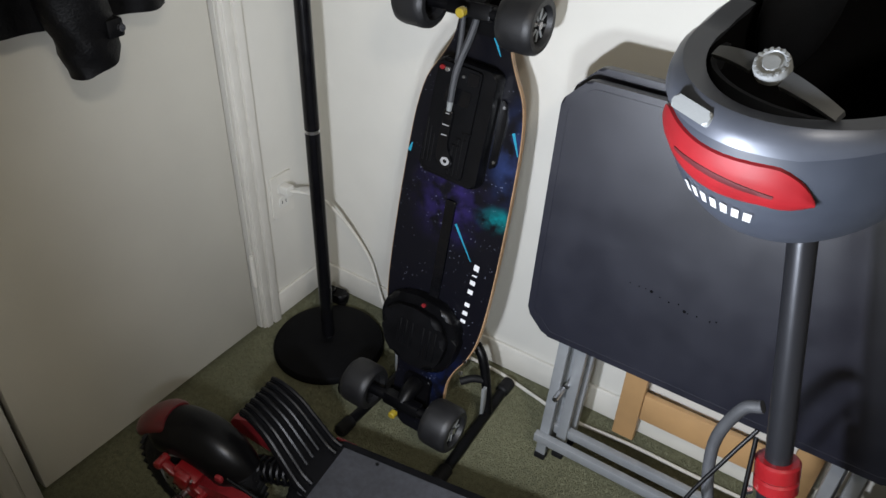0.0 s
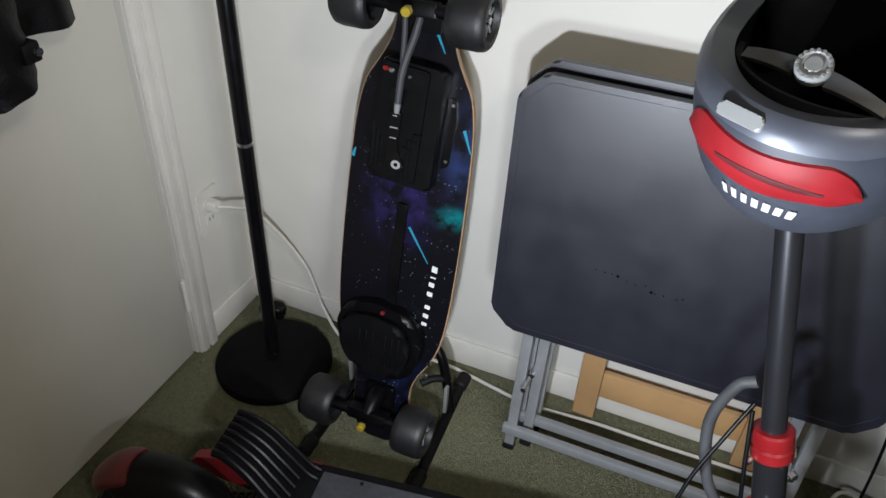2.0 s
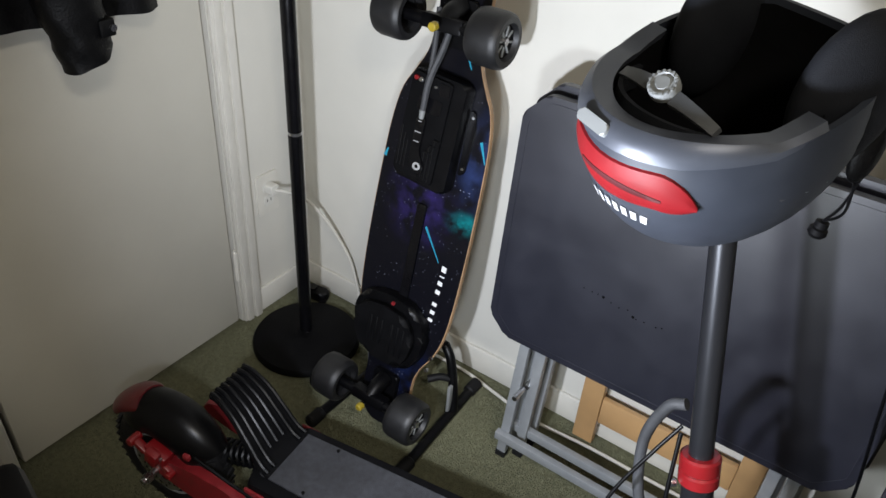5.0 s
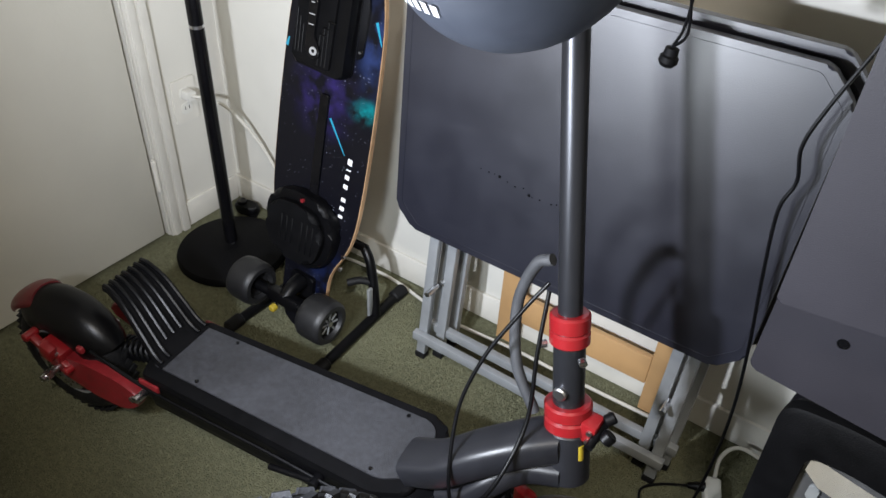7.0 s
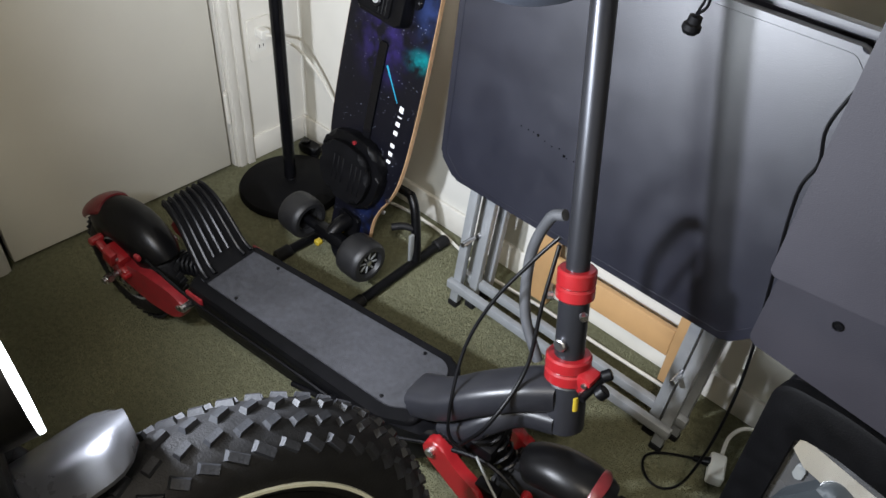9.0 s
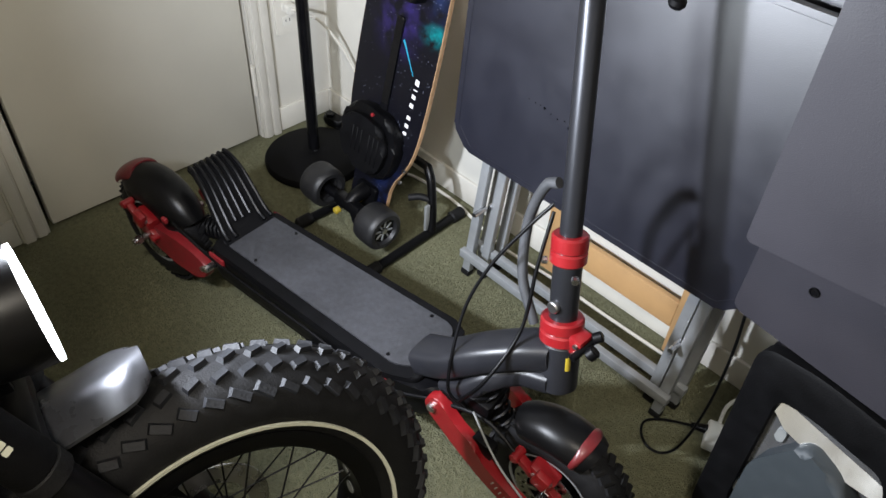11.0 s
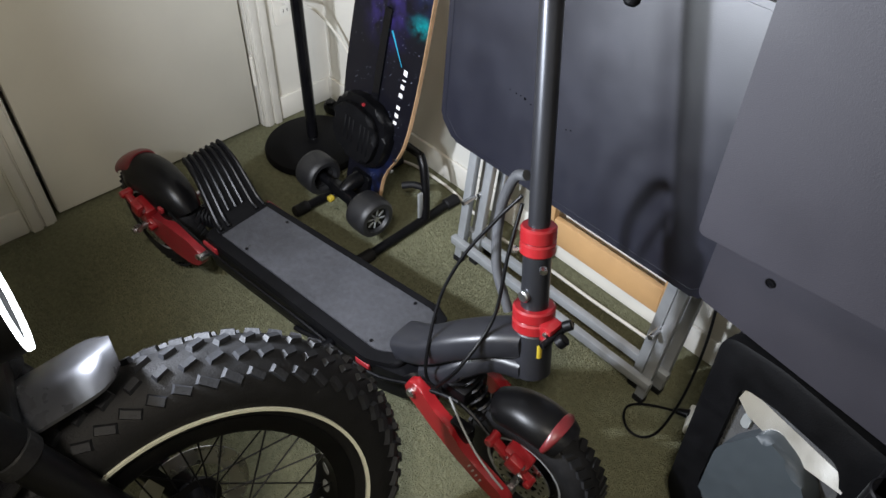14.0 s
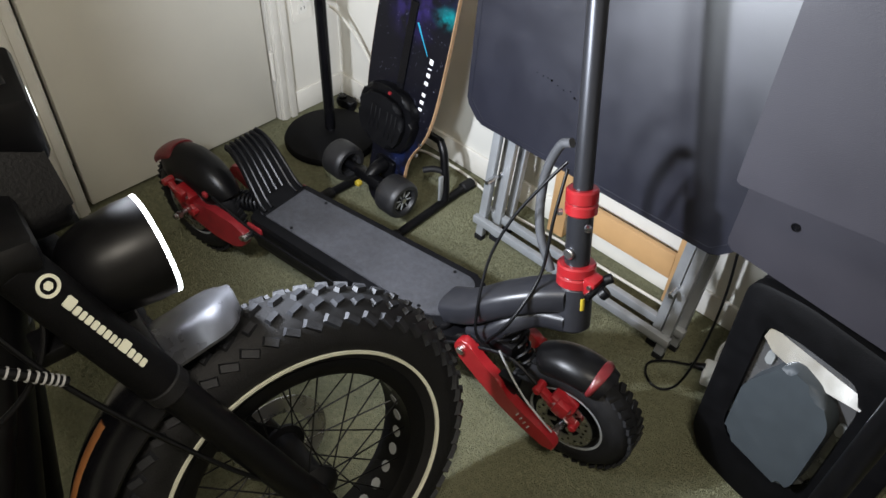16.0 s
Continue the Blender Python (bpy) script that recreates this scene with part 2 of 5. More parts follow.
def frame_of(way):
    w = Vector(way).normalized()
    a = w.orthogonal().normalized()
    return a, w.cross(a), w


def rings(bm, loops, close=True, caps=True):
    vs = [[bm.verts.new(p) for p in l] for l in loops]
    n = len(vs[0])
    for a, b in zip(vs, vs[1:]):
        for i in range(n if close else n - 1):
            j = (i + 1) % n
            bm.faces.new((a[i], a[j], b[j], b[i]))
    if caps and close:
        bm.faces.new(vs[0][::-1])
        bm.faces.new(vs[-1])
    return bm


def cyl(bm, p0, p1, r0, r1=None, seg=24, edge=0.0):
    p0, p1 = Vector(p0), Vector(p1)
    r1 = r0 if r1 is None else r1
    a, b, w = frame_of(p1 - p0)

    def loop(c, r):
        return [c + a * (r * math.cos(k)) + b * (r * math.sin(k)) for k in (2 * math.pi * i / seg for i in range(seg))]
    ls = [loop(p0, r0), loop(p1, r1)]
    if edge:
        ls = [loop(p0, r0 - edge), loop(p0 + w * edge, r0), loop(p1 - w * edge, r1), loop(p1, r1 - edge)]
    return rings(bm, ls)


def curve_points(pts, n=8):
    """A smooth line through the points."""
    pts = [Vector(p) for p in pts]
    ext = [2 * pts[0] - pts[1]] + pts + [2 * pts[-1] - pts[-2]]
    out = []
    for i in range(1, len(ext) - 2):
        a, b, c, d = ext[i - 1:i + 3]
        for k in range(n):
            t = k / n
            out.append(0.5 * (2 * b + (c - a) * t + (2 * a - 5 * b + 4 * c - d) * t * t + (3 * b - a - 3 * c + d) * t ** 3))
    return out + [pts[-1]]


def tube(bm, pts, r, seg=10, n=8, smooth=True):
    """A round tube along a line; r is a number or one radius a point."""
    line = curve_points(pts, n) if smooth else [Vector(p) for p in pts]
    loops = []
    t0 = (line[1] - line[0]).normalized()
    a = t0.orthogonal().normalized()
    for i, p in enumerate(line):
        t = (line[min(i + 1, len(line) - 1)] - line[max(i - 1, 0)]).normalized()
        a = (a - t * a.dot(t)).normalized()
        b = t.cross(a)
        f = i / (len(line) - 1)
        if isinstance(r, (list, tuple)):
            k = f * (len(r) - 1)
            j = min(int(k), len(r) - 2)
            rad = r[j] + (r[j + 1] - r[j]) * (k - j)
        else:
            rad = r
        loops.append([p + a * (rad * math.cos(q)) + b * (rad * math.sin(q)) for q in (2 * math.pi * s / seg for s in range(seg))])
    return rings(bm, loops)


def prism(bm, outline, z0, z1, bevel=0.0, m=None, seg=2):
    """An outline in x, y pushed from z0 to z1, with rounded rims."""
    lo = [bm.verts.new((x, y, z0)) for x, y in outline]
    hi = [bm.verts.new((x, y, z1)) for x, y in outline]
    n = len(lo)
    f0, f1 = bm.faces.new(lo[::-1]), bm.faces.new(hi)
    for i in range(n):
        j = (i + 1) % n
        bm.faces.new((lo[i], lo[j], hi[j], hi[i]))
    if bevel:
        bmesh.ops.bevel(bm, geom=list(f0.edges) + list(f1.edges), offset=bevel, segments=seg, profile=0.5, affect="EDGES")
    if m is not None:
        bm.transform(m)
    return bm


def lathe(bm, profile, centre, axis, seg=32, closed=False):
    """A profile of (radius, along) turned round the axis through centre."""
    a, b, w = frame_of(axis)
    c = Vector(centre)
    loops = [[c + w * h + a * (r * math.cos(q)) + b * (r * math.sin(q)) for q in (2 * math.pi * i / seg for i in range(seg))] for r, h in profile]
    if closed:
        loops.append(loops[0])
        vs = [[bm.verts.new(p) for p in l] for l in loops[:-1]]
        vs.append(vs[0])
        for x, y in zip(vs, vs[1:]):
            for i in range(seg):
                bm.faces.new((x[i], x[(i + 1) % seg], y[(i + 1) % seg], y[i]))
        return bm
    return rings(bm, loops)


def rounded(pts, r, n=4):
    """An outline with its corners rounded."""
    out = []
    for i, p in enumerate(pts):
        p, a, b = Vector(p), Vector(pts[i - 1]), Vector(pts[(i + 1) % len(pts)])
        da, db = (a - p), (b - p)
        k = min(r, da.length * 0.45, db.length * 0.45)
        s, e = p + da.normalized() * k, p + db.normalized() * k
        for j in range(n + 1):
            t = j / n
            out.append(tuple((1 - t) ** 2 * s + 2 * t * (1 - t) * p + t * t * e))
    return out


def axes(o, x, y, z):
    """A frame from an origin and three directions."""
    return Matrix(((*Vector((x[0], y[0], z[0])), o[0]), (*Vector((x[1], y[1], z[1])), o[1]), (*Vector((x[2], y[2], z[2])), o[2]), (0, 0, 0, 1)))


B = bmesh.new

# ---- the room ----
YW = 0.09          # back wall
XR, YF, ZC = 3.1, -2.9, 2.4
DY0, DY1, DH = -0.772, -0.172, 2.03     # closet door


def structure(name, bm, material, label, category, smooth=False):
    return tagged(part(name, bm, material, smooth=smooth), label, category, kind="structure")


bm = B()
bmesh.ops.create_grid(bm, x_segments=80, y_segments=80, size=0.5)
bm.transform(Matrix.Translation(((XR - 0.1) / 2, (YF + YW) / 2, 0)) @ Matrix.Diagonal((XR + 0.3, YW - YF + 0.2, 1, 1)))
for v in bm.verts:
    v.co.z += 0.0012 * noise.noise(v.co * 6)
structure("floor", bm, CARPET, "olive grey cut-pile carpet, slightly trodden", "carpet")
structure("wall_north", box(B(), (-0.14, YW, 0), (XR + 0.1, YW + 0.1, ZC)), WALL, "off-white painted wall", "wall")
structure("wall_east", box(B(), (XR, YF, 0), (XR + 0.1, YW, ZC)), WALL, "off-white painted wall", "wall")
structure("wall_south", box(B(), (-0.14, YF - 0.1, 0), (XR + 0.1, YF, ZC)), WALL, "off-white painted wall", "wall")
bm = B()
box(bm, (-0.14, DY1 + 0.012, 0), (0, YW, ZC))
box(bm, (-0.14, YF, 0), (0, DY0 - 0.012, ZC))
box(bm, (-0.14, DY0 - 0.012, DH + 0.02), (0, DY1 + 0.012, ZC))
structure("wall_west", bm, WALL, "off-white painted wall with a closet door", "wall")
structure("ceiling", box(B(), (-0.14, YF - 0.1, ZC), (XR + 0.1, YW + 0.1, ZC + 0.1)), CEIL, "plain white ceiling", "ceiling")
structure("closet_back", box(B(), (-0.3, -1.0, 0), (-0.22, 0.0, 2.2)), CEIL, "plain back of the closet", "wall")

door = thing("door_1", (-0.02, DY1, 0), "closed cream-painted flush closet door with worn edges", "door", kind="structure")
bm = B()
box(bm, (-0.036, DY0, 0.010), (-0.001, DY1, DH), 0.003)
part("leaf", bm, DOORP, door)
for z in (0.19, 1.0, 1.8):
    h = B()
    cyl(h, (0.006, DY1 + 0.007, z - 0.044), (0.006, DY1 + 0.007, z + 0.044), 0.0065, seg=12, edge=0.001)
    cyl(h, (0.006, DY1 + 0.007, z + 0.044), (0.006, DY1 + 0.007, z + 0.05), 0.0045, seg=12)
    box(h, (-0.0005, DY1 + 0.007, z - 0.044), (0.003, DY1 + 0.012, z + 0.044))
    part("hinge", h, TRIM, door, "painted-over butt hinge")


def casing(y0, y1, z0, z1, upright):
    bm = B()
    w = y1 - y0
    if upright:
        for f0, f1, d in ((0, 1, 0.011), (0.12, 0.45, 0.016), (0.55, 0.93, 0.019)):
            a, b = (y0 + w * f0, y0 + w * f1) if y0 > -0.5 else (y1 - w * f1, y1 - w * f0)
            box(bm, (0.0, a, z0), (d, b, z1), 0.002)
    else:
        box(bm, (0.0, y0, z0), (0.015, y1, z1), 0.003)
    return bm


for n, (y0, y1) in enumerate(((DY1 + 0.014, DY1 + 0.072), (DY0 - 0.080, DY0 - 0.014))):
    structure("trim_%d" % (n + 1), casing(y0, y1, 0, DH + 0.07, True), TRIM, "cream-painted moulded door casing", "trim", True)
structure("trim_3", casing(DY0 - 0.014, DY1 + 0.014, DH + 0.012, DH + 0.07, False), TRIM, "cream-painted moulded door casing", "trim", True)


def skirting(name, lo, hi):
    bm = B()
    box(bm, lo, hi, 0.004)
    structure(name, bm, TRIM, "low cream-painted baseboard", "baseboard", True)


skirting("baseboard_1", (0.001, YW - 0.011, 0.001), (XR, YW - 0.0005, 0.075))
skirting("baseboard_2", (0.0005, DY1 + 0.0725, 0.001), (0.011, YW - 0.012, 0.075))
skirting("baseboard_3", (0.0005, YF, 0.001), (0.011, DY0 - 0.0805, 0.075))

lampc = thing("ceiling_lamp", (1.95, -1.50, 2.4), "round flush ceiling lamp, lit warm white", "lamp")
part("mount", lathe(B(), [(0.19, 2.399), (0.19, 2.37), (0.175, 2.365)], (1.95, -1.50, 0), (0, 0, 1)), WHITEP, lampc)
part("shade", lathe(B(), [(0.172, 2.369), (0.165, 2.345), (0.12, 2.338), (0.02, 2.336)], (1.95, -1.50, 0), (0, 0, 1)), LAMPG, lampc, "lit opal shade")

# ---- wall socket and its cord ----
sock = thing("wall_socket", (0, -0.025, 0.34), "cream duplex wall socket beside the door casing", "socket")
bm = B()
prism(bm, rounded([(-0.035, -0.057), (0.035, -0.057), (0.035, 0.057), (-0.035, 0.057)], 0.006), 0.0, 0.006, 0.002)
SOCK = axes((0.0005, -0.040, 0.352), (0, 1, 0), (0, 0, 1), (1, 0, 0))
part("cover_plate", bm, TRIM, sock, m=SOCK)
for dz in (-0.02, 0.02):
    bm = B()
    prism(bm, rounded([(-0.016, dz - 0.014), (0.016, dz - 0.014), (0.016, dz + 0.014), (-0.016, dz + 0.014)], 0.008), 0.0062, 0.0085, 0.0008)
    outlet = part("outlet", bm, WHITEP, sock, m=SOCK)
    for dx in (-0.006, 0.006):
        bm = B()
        box(bm, (dx - 0.001, dz - 0.003, 0.0086), (dx + 0.001, dz + 0.006, 0.0089))
        part("slot", bm, BLACK, outlet, m=SOCK)
cord = thing("power_cord", (0.02, -0.03, 0.36), "white two-core power cord plugged into the wall socket", "cord")
bm = B()
prism(bm, rounded([(-0.013, -0.012), (0.013, -0.012), (0.013, 0.012), (-0.013, 0.012)], 0.005), 0.009, 0.034, 0.003)
part("plug", bm, WHITEP, cord, m=axes((0.0005, -0.040, 0.372), (0, 1, 0), (0, 0, 1), (1, 0, 0)))
bm = B()
tube(bm, [(0.034, -0.040, 0.372), (0.060, -0.02, 0.366), (0.090, 0.015, 0.338), (0.135, 0.050, 0.26), (0.185, 0.066, 0.17), (0.215, 0.060, 0.10), (0.245, 0.045, 0.060), (0.30, 0.02, 0.022), (0.36, 0.02, 0.008), (0.45, 0.05, 0.007),
          (0.58, 0.055, 0.007), (0.70, 0.035, 0.007), (0.80, 0.02, 0.007), (0.95, 0.03, 0.007), (1.10, 0.03, 0.007), (1.30, 0.035, 0.007)], 0.0042, 8)
part("cable", bm, CORD, cord)

# ---- floor lamp: round base and pole ----
LX, LY = 0.19, -0.112
fl = thing("floor_lamp", (LX, LY, 0), "black floor lamp with a heavy round base and jointed pole", "floor lamp")
part("base", lathe(B(), [(0.134, 0.001), (0.139, 0.006), (0.139, 0.016), (0.134, 0.024), (0.11, 0.030), (0.05, 0.038), (0.03, 0.04)], (LX, LY, 0), (0, 0, 1), 56), BLACKM, fl)
part("lower_pole", cyl(B(), (LX, LY, 0.046), (LX, LY, 0.609), 0.0158, edge=0.001), GLOSS, fl)
part("joint_ring", cyl(B(), (LX, LY, 0.609), (LX, LY, 0.616), 0.0152), STEEL, fl, "thin bright joint ring")
part("upper_pole", cyl(B(), (LX, LY, 0.616), (LX, LY, 1.75), 0.0158, edge=0.001), GLOSS, fl)
part("screw_collar", cyl(B(), (LX, LY, 0.038), (LX, LY, 0.047), 0.010), STEEL, fl, "bright screw collar")
sw = thing("foot_switch", (0.09, 0.035, 0), "black plastic foot switch behind the lamp base", "switch")
bm = B()
prism(bm, rounded([(0.058, 0.012), (0.125, 0.022), (0.125, 0.056), (0.058, 0.048)], 0.014), 0.010, 0.036, 0.008)
part("housing", bm, BLACK, sw)
bm = B()
cyl(bm, (0.078, 0.030, 0.034), (0.078, 0.030, 0.046), 0.013, edge=0.002)
part("button", bm, GLOSS, sw)
for x in (0.075, 0.110):
    part("foot", cyl(B(), (x, 0.034, 0.001), (x, 0.034, 0.013), 0.012), RUBBER, sw)

# ---- motor longboard on its stand ----
BO = Vector((0.516, -0.212, 0.004))
BM_ = axes(BO, (1, 0, 0), (0, 0.242, 0.970), (0, -0.970, 0.242))
lb = thing("electric_longboard", BO, "black electric longboard with starry print, standing upright on its tail", "longboard")
HALF = [(0.0, 0.022), (0.012, 0.042), (0.04, 0.058), (0.09, 0.064), (0.15, 0.064), (0.19, 0.076), (0.23, 0.098), (0.28, 0.114), (0.36, 0.122), (0.50, 0.124), (0.64, 0.121), (0.72, 0.116),
        (0.78, 0.104), (0.82, 0.082), (0.86, 0.062), (0.90, 0.056), (0.98, 0.055), (1.01, 0.046), (1.03, 0.026)]
line = curve_points([(w, v, 0) for v, w in HALF], 3)
outline = [(p.x, p.y) for p in line] + [(-p.x, p.y) for p in reversed(line)]
deck = part("deck", prism(B(), outline, -0.012, -0.0015, 0.0015), PLY, lb, "maple plywood edge", BM_)
part("printed_face", prism(B(), [(x * 0.985, y * 0.997 + 0.0015) for x, y in outline], -0.0015, 0.0, 0.0006), STARS, lb, "dark blue starry print with teal glow", BM_)
for (x0, y0), (x1, y1), w in (((0.016, 0.515), (0.064, 0.450), 0.0026), ((0.098, 0.725), (0.116, 0.685), 0.0032), ((0.022, 0.885), (0.043, 0.850), 0.003), ((-0.117, 0.628), (-0.112, 0.646), 0.004)):
    d = Vector((x1 - x0, y1 - y0)).normalized()
    nrm = Vector((-d.y, d.x)) * w
    bm = B()
    prism(bm, [(x0 + nrm.x, y0 + nrm.y), (x0 - nrm.x, y0 - nrm.y), (x1 - nrm.x * 0.3, y1 - nrm.y * 0.3), (x1 + nrm.x * 0.3, y1 + nrm.y * 0.3)], 0.0, 0.0006)
    part("comet_streak", bm, CYAN, deck, "cyan printed streak", BM_)
# printed word as plain bars
k = 0
for v, h in ((0.442, 0.026), (0.424, 0.006), (0.408, 0.019), (0.387, 0.019), (0.357, 0.017), (0.337, 0.018), (0.318, 0.014)):
    bm = B()
    lean_x = 0.080 - 0.003 * k
    prism(bm, rounded([(lean_x - 0.0058, v - h * 0.22), (lean_x + 0.0055, v - h * 0.30), (lean_x + 0.006, v + h * 0.20), (lean_x - 0.0055, v + h * 0.26)], 0.0012), 0.0, 0.0007)
    part("print_bar", bm, PRINT, deck, "white printed mark", BM_)
    k += 0.35
BX_ = BM_ @ Matrix.Translation((-0.013, 0.105, 0.0)) @ Matrix.Diagonal((1.04, 0.90, 1, 1))
bm = B()
prism(bm, rounded([(-0.055, 0.565), (0.068, 0.555), (0.072, 0.80), (-0.045, 0.808)], 0.012), 0.0, 0.034, 0.006)
batt = part("battery_case", bm, BLACK, lb, "ribbed black battery case", BX_)
bm = B()
prism(bm, rounded([(-0.052, 0.575), (0.040, 0.567), (0.046, 0.795), (-0.042, 0.802)], 0.008), 0.0335, 0.040, 0.003)
part("case_lid", bm, BLACKM, batt, m=BX_)
for i, (x, y0, y1) in enumerate(((-0.045, 0.59, 0.68), (-0.037, 0.59, 0.665), (-0.029, 0.59, 0.65), (0.012, 0.575, 0.64), (0.021, 0.575, 0.655), (0.030, 0.575, 0.67))):
    bm = B()
    box(bm, (x - 0.002, y0, 0.0398), (x + 0.002, y1, 0.0418), 0.0008, 1)
    if i > 2:
        box(bm, (x - 0.002, y1 - 0.002, 0.0398), (x + 0.016, y1 + 0.002, 0.0418), 0.0008, 1)
    part("rib", bm, BLACK, batt, m=BX_)
bm = B()
prism(bm, rounded([(-0.016, 0.60), (0.010, 0.582), (0.022, 0.60), (0.004, 0.635), (0.006, 0.71), (-0.014, 0.712)], 0.008), 0.0398, 0.047, 0.003)
remote = part("remote_cradle", bm, GLOSS, batt, "slim black remote in its cradle", BX_)
for y, w in ((0.70, 0.004), (0.676, 0.007), (0.655, 0.006)):
    bm = B()
    box(bm, (-0.005 - w, y, 0.0471), (-0.005 + w, y + 0.0022, 0.0476))
    part("print_bar", bm, GREYP, batt, "pale printed mark", BX_)
bm = B()
lathe(bm, [(0.009, 0.0475), (0.009, 0.0482), (0.004, 0.0482), (0.004, 0.0475)], (0.006, 0.603, 0), (0, 0, 1), 20, True)
part("round_mark", bm, GREYP, batt, "pale round printed mark", BX_)
bm = B()
prism(bm, rounded([(-0.022, 0.724), (0.030, 0.720), (0.032, 0.752), (-0.020, 0.756)], 0.005), 0.0398, 0.0412, 0.0006)
part("name_plate", bm, GLOSS, batt, m=BX_)
for x, y, mtl, r in ((-0.033, 0.788, RED, 0.005), (-0.022, 0.786, STEEL, 0.005), (0.012, 0.78, STEEL, 0.003)):
    part("button", cyl(B(), (x, y, 0.039), (x, y, 0.045), r, seg=14, edge=0.001), mtl, batt, "small round button" if mtl is RED else "", BX_)
bm = B()
prism(bm, rounded([(0.020, 0.766), (0.042, 0.765), (0.042, 0.79), (0.020, 0.791)], 0.002), 0.0398, 0.0415)
part("display", bm, GLOSS, batt, m=BX_)
bm = B()
prism(bm, rounded([(0.074, 0.60), (0.088, 0.61), (0.092, 0.71), (0.085, 0.745), (0.074, 0.75)], 0.006), 0.0, 0.006, 0.002)
part("side_bracket", bm, GLOSS, lb, m=BX_)
for y in (0.62, 0.735):
    part("screw", cyl(B(), (0.083, y, 0.006), (0.083, y, 0.0085), 0.0032, seg=12), STEEL, lb, m=BX_)
# strap from the upper truck to the case
bm = B()
tube(bm, [(0.012, 0.93, 0.05), (0.004, 0.88, 0.052), (-0.010, 0.82, 0.055), (-0.014, 0.76, 0.052)], [0.006, 0.007, 0.007, 0.006], 8)
strap = part("hanging_strap", bm, OUT, lb, "grey cord strap with a clear tip", BM_)
bm = B()
tube(bm, [(-0.022, 0.95, 0.05), (-0.016, 0.88, 0.050), (-0.012, 0.83, 0.055)], 0.005, 8)
part("hanging_strap", bm, OUT, lb, m=BM_)
part("strap_tip", cyl(B(), (-0.014, 0.76, 0.052), (-0.015, 0.742, 0.05), 0.006, 0.005, 12, 0.001), GREYK, strap, "grey plastic tip", BM_)
# cable channel
bm = B()
prism(bm, rounded([(-0.012, 0.33), (0.010, 0.33), (0.010, 0.56), (-0.012, 0.56)], 0.004), 0.0, 0.006, 0.003)
part("cable_channel", bm, GLOSS, lb, m=BM_)
# motor cover near the tail
cov = rounded([(-0.108, 0.285), (-0.088, 0.332), (-0.02, 0.348), (0.055, 0.335), (0.086, 0.285), (0.078, 0.225), (0.052, 0.182), (-0.052, 0.182), (-0.092, 0.225)], 0.022)
bm = B()
prism(bm, [(x, y) for x, y in cov], 0.0, 0.030, 0.012, seg=3)
mc = part("controller_cover", bm, BLACK, lb, "domed black controller cover", BM_)
bm = B()
prism(bm, [(x * 0.84 - 0.004, 0.262 + (y - 0.262) * 0.80 - 0.004) for x, y in cov], 0.0295, 0.047, 0.012, seg=3)
part("cover_dome", bm, BLACKM, mc, m=BM_)
for x in (-0.045, -0.03, -0.015, 0.012, 0.027, 0.042):
    bm = B()
    box(bm, (x - 0.0035, 0.232 if x < 0 else 0.222, 0.0445), (x + 0.0035, 0.292, 0.0492), 0.0015, 1)
    part("rib", bm, BLACKM, mc, m=BM_)
for x, y in ((0.098, 0.232), (0.094, 0.20), (-0.005, 0.332)):
    part("bolt", cyl(B(), (x, y, 0.0), (x, y, 0.034 if x < 0.05 else 0.006), 0.0045, seg=12), REDD if x < 0.05 else STEEL, lb, m=BM_)


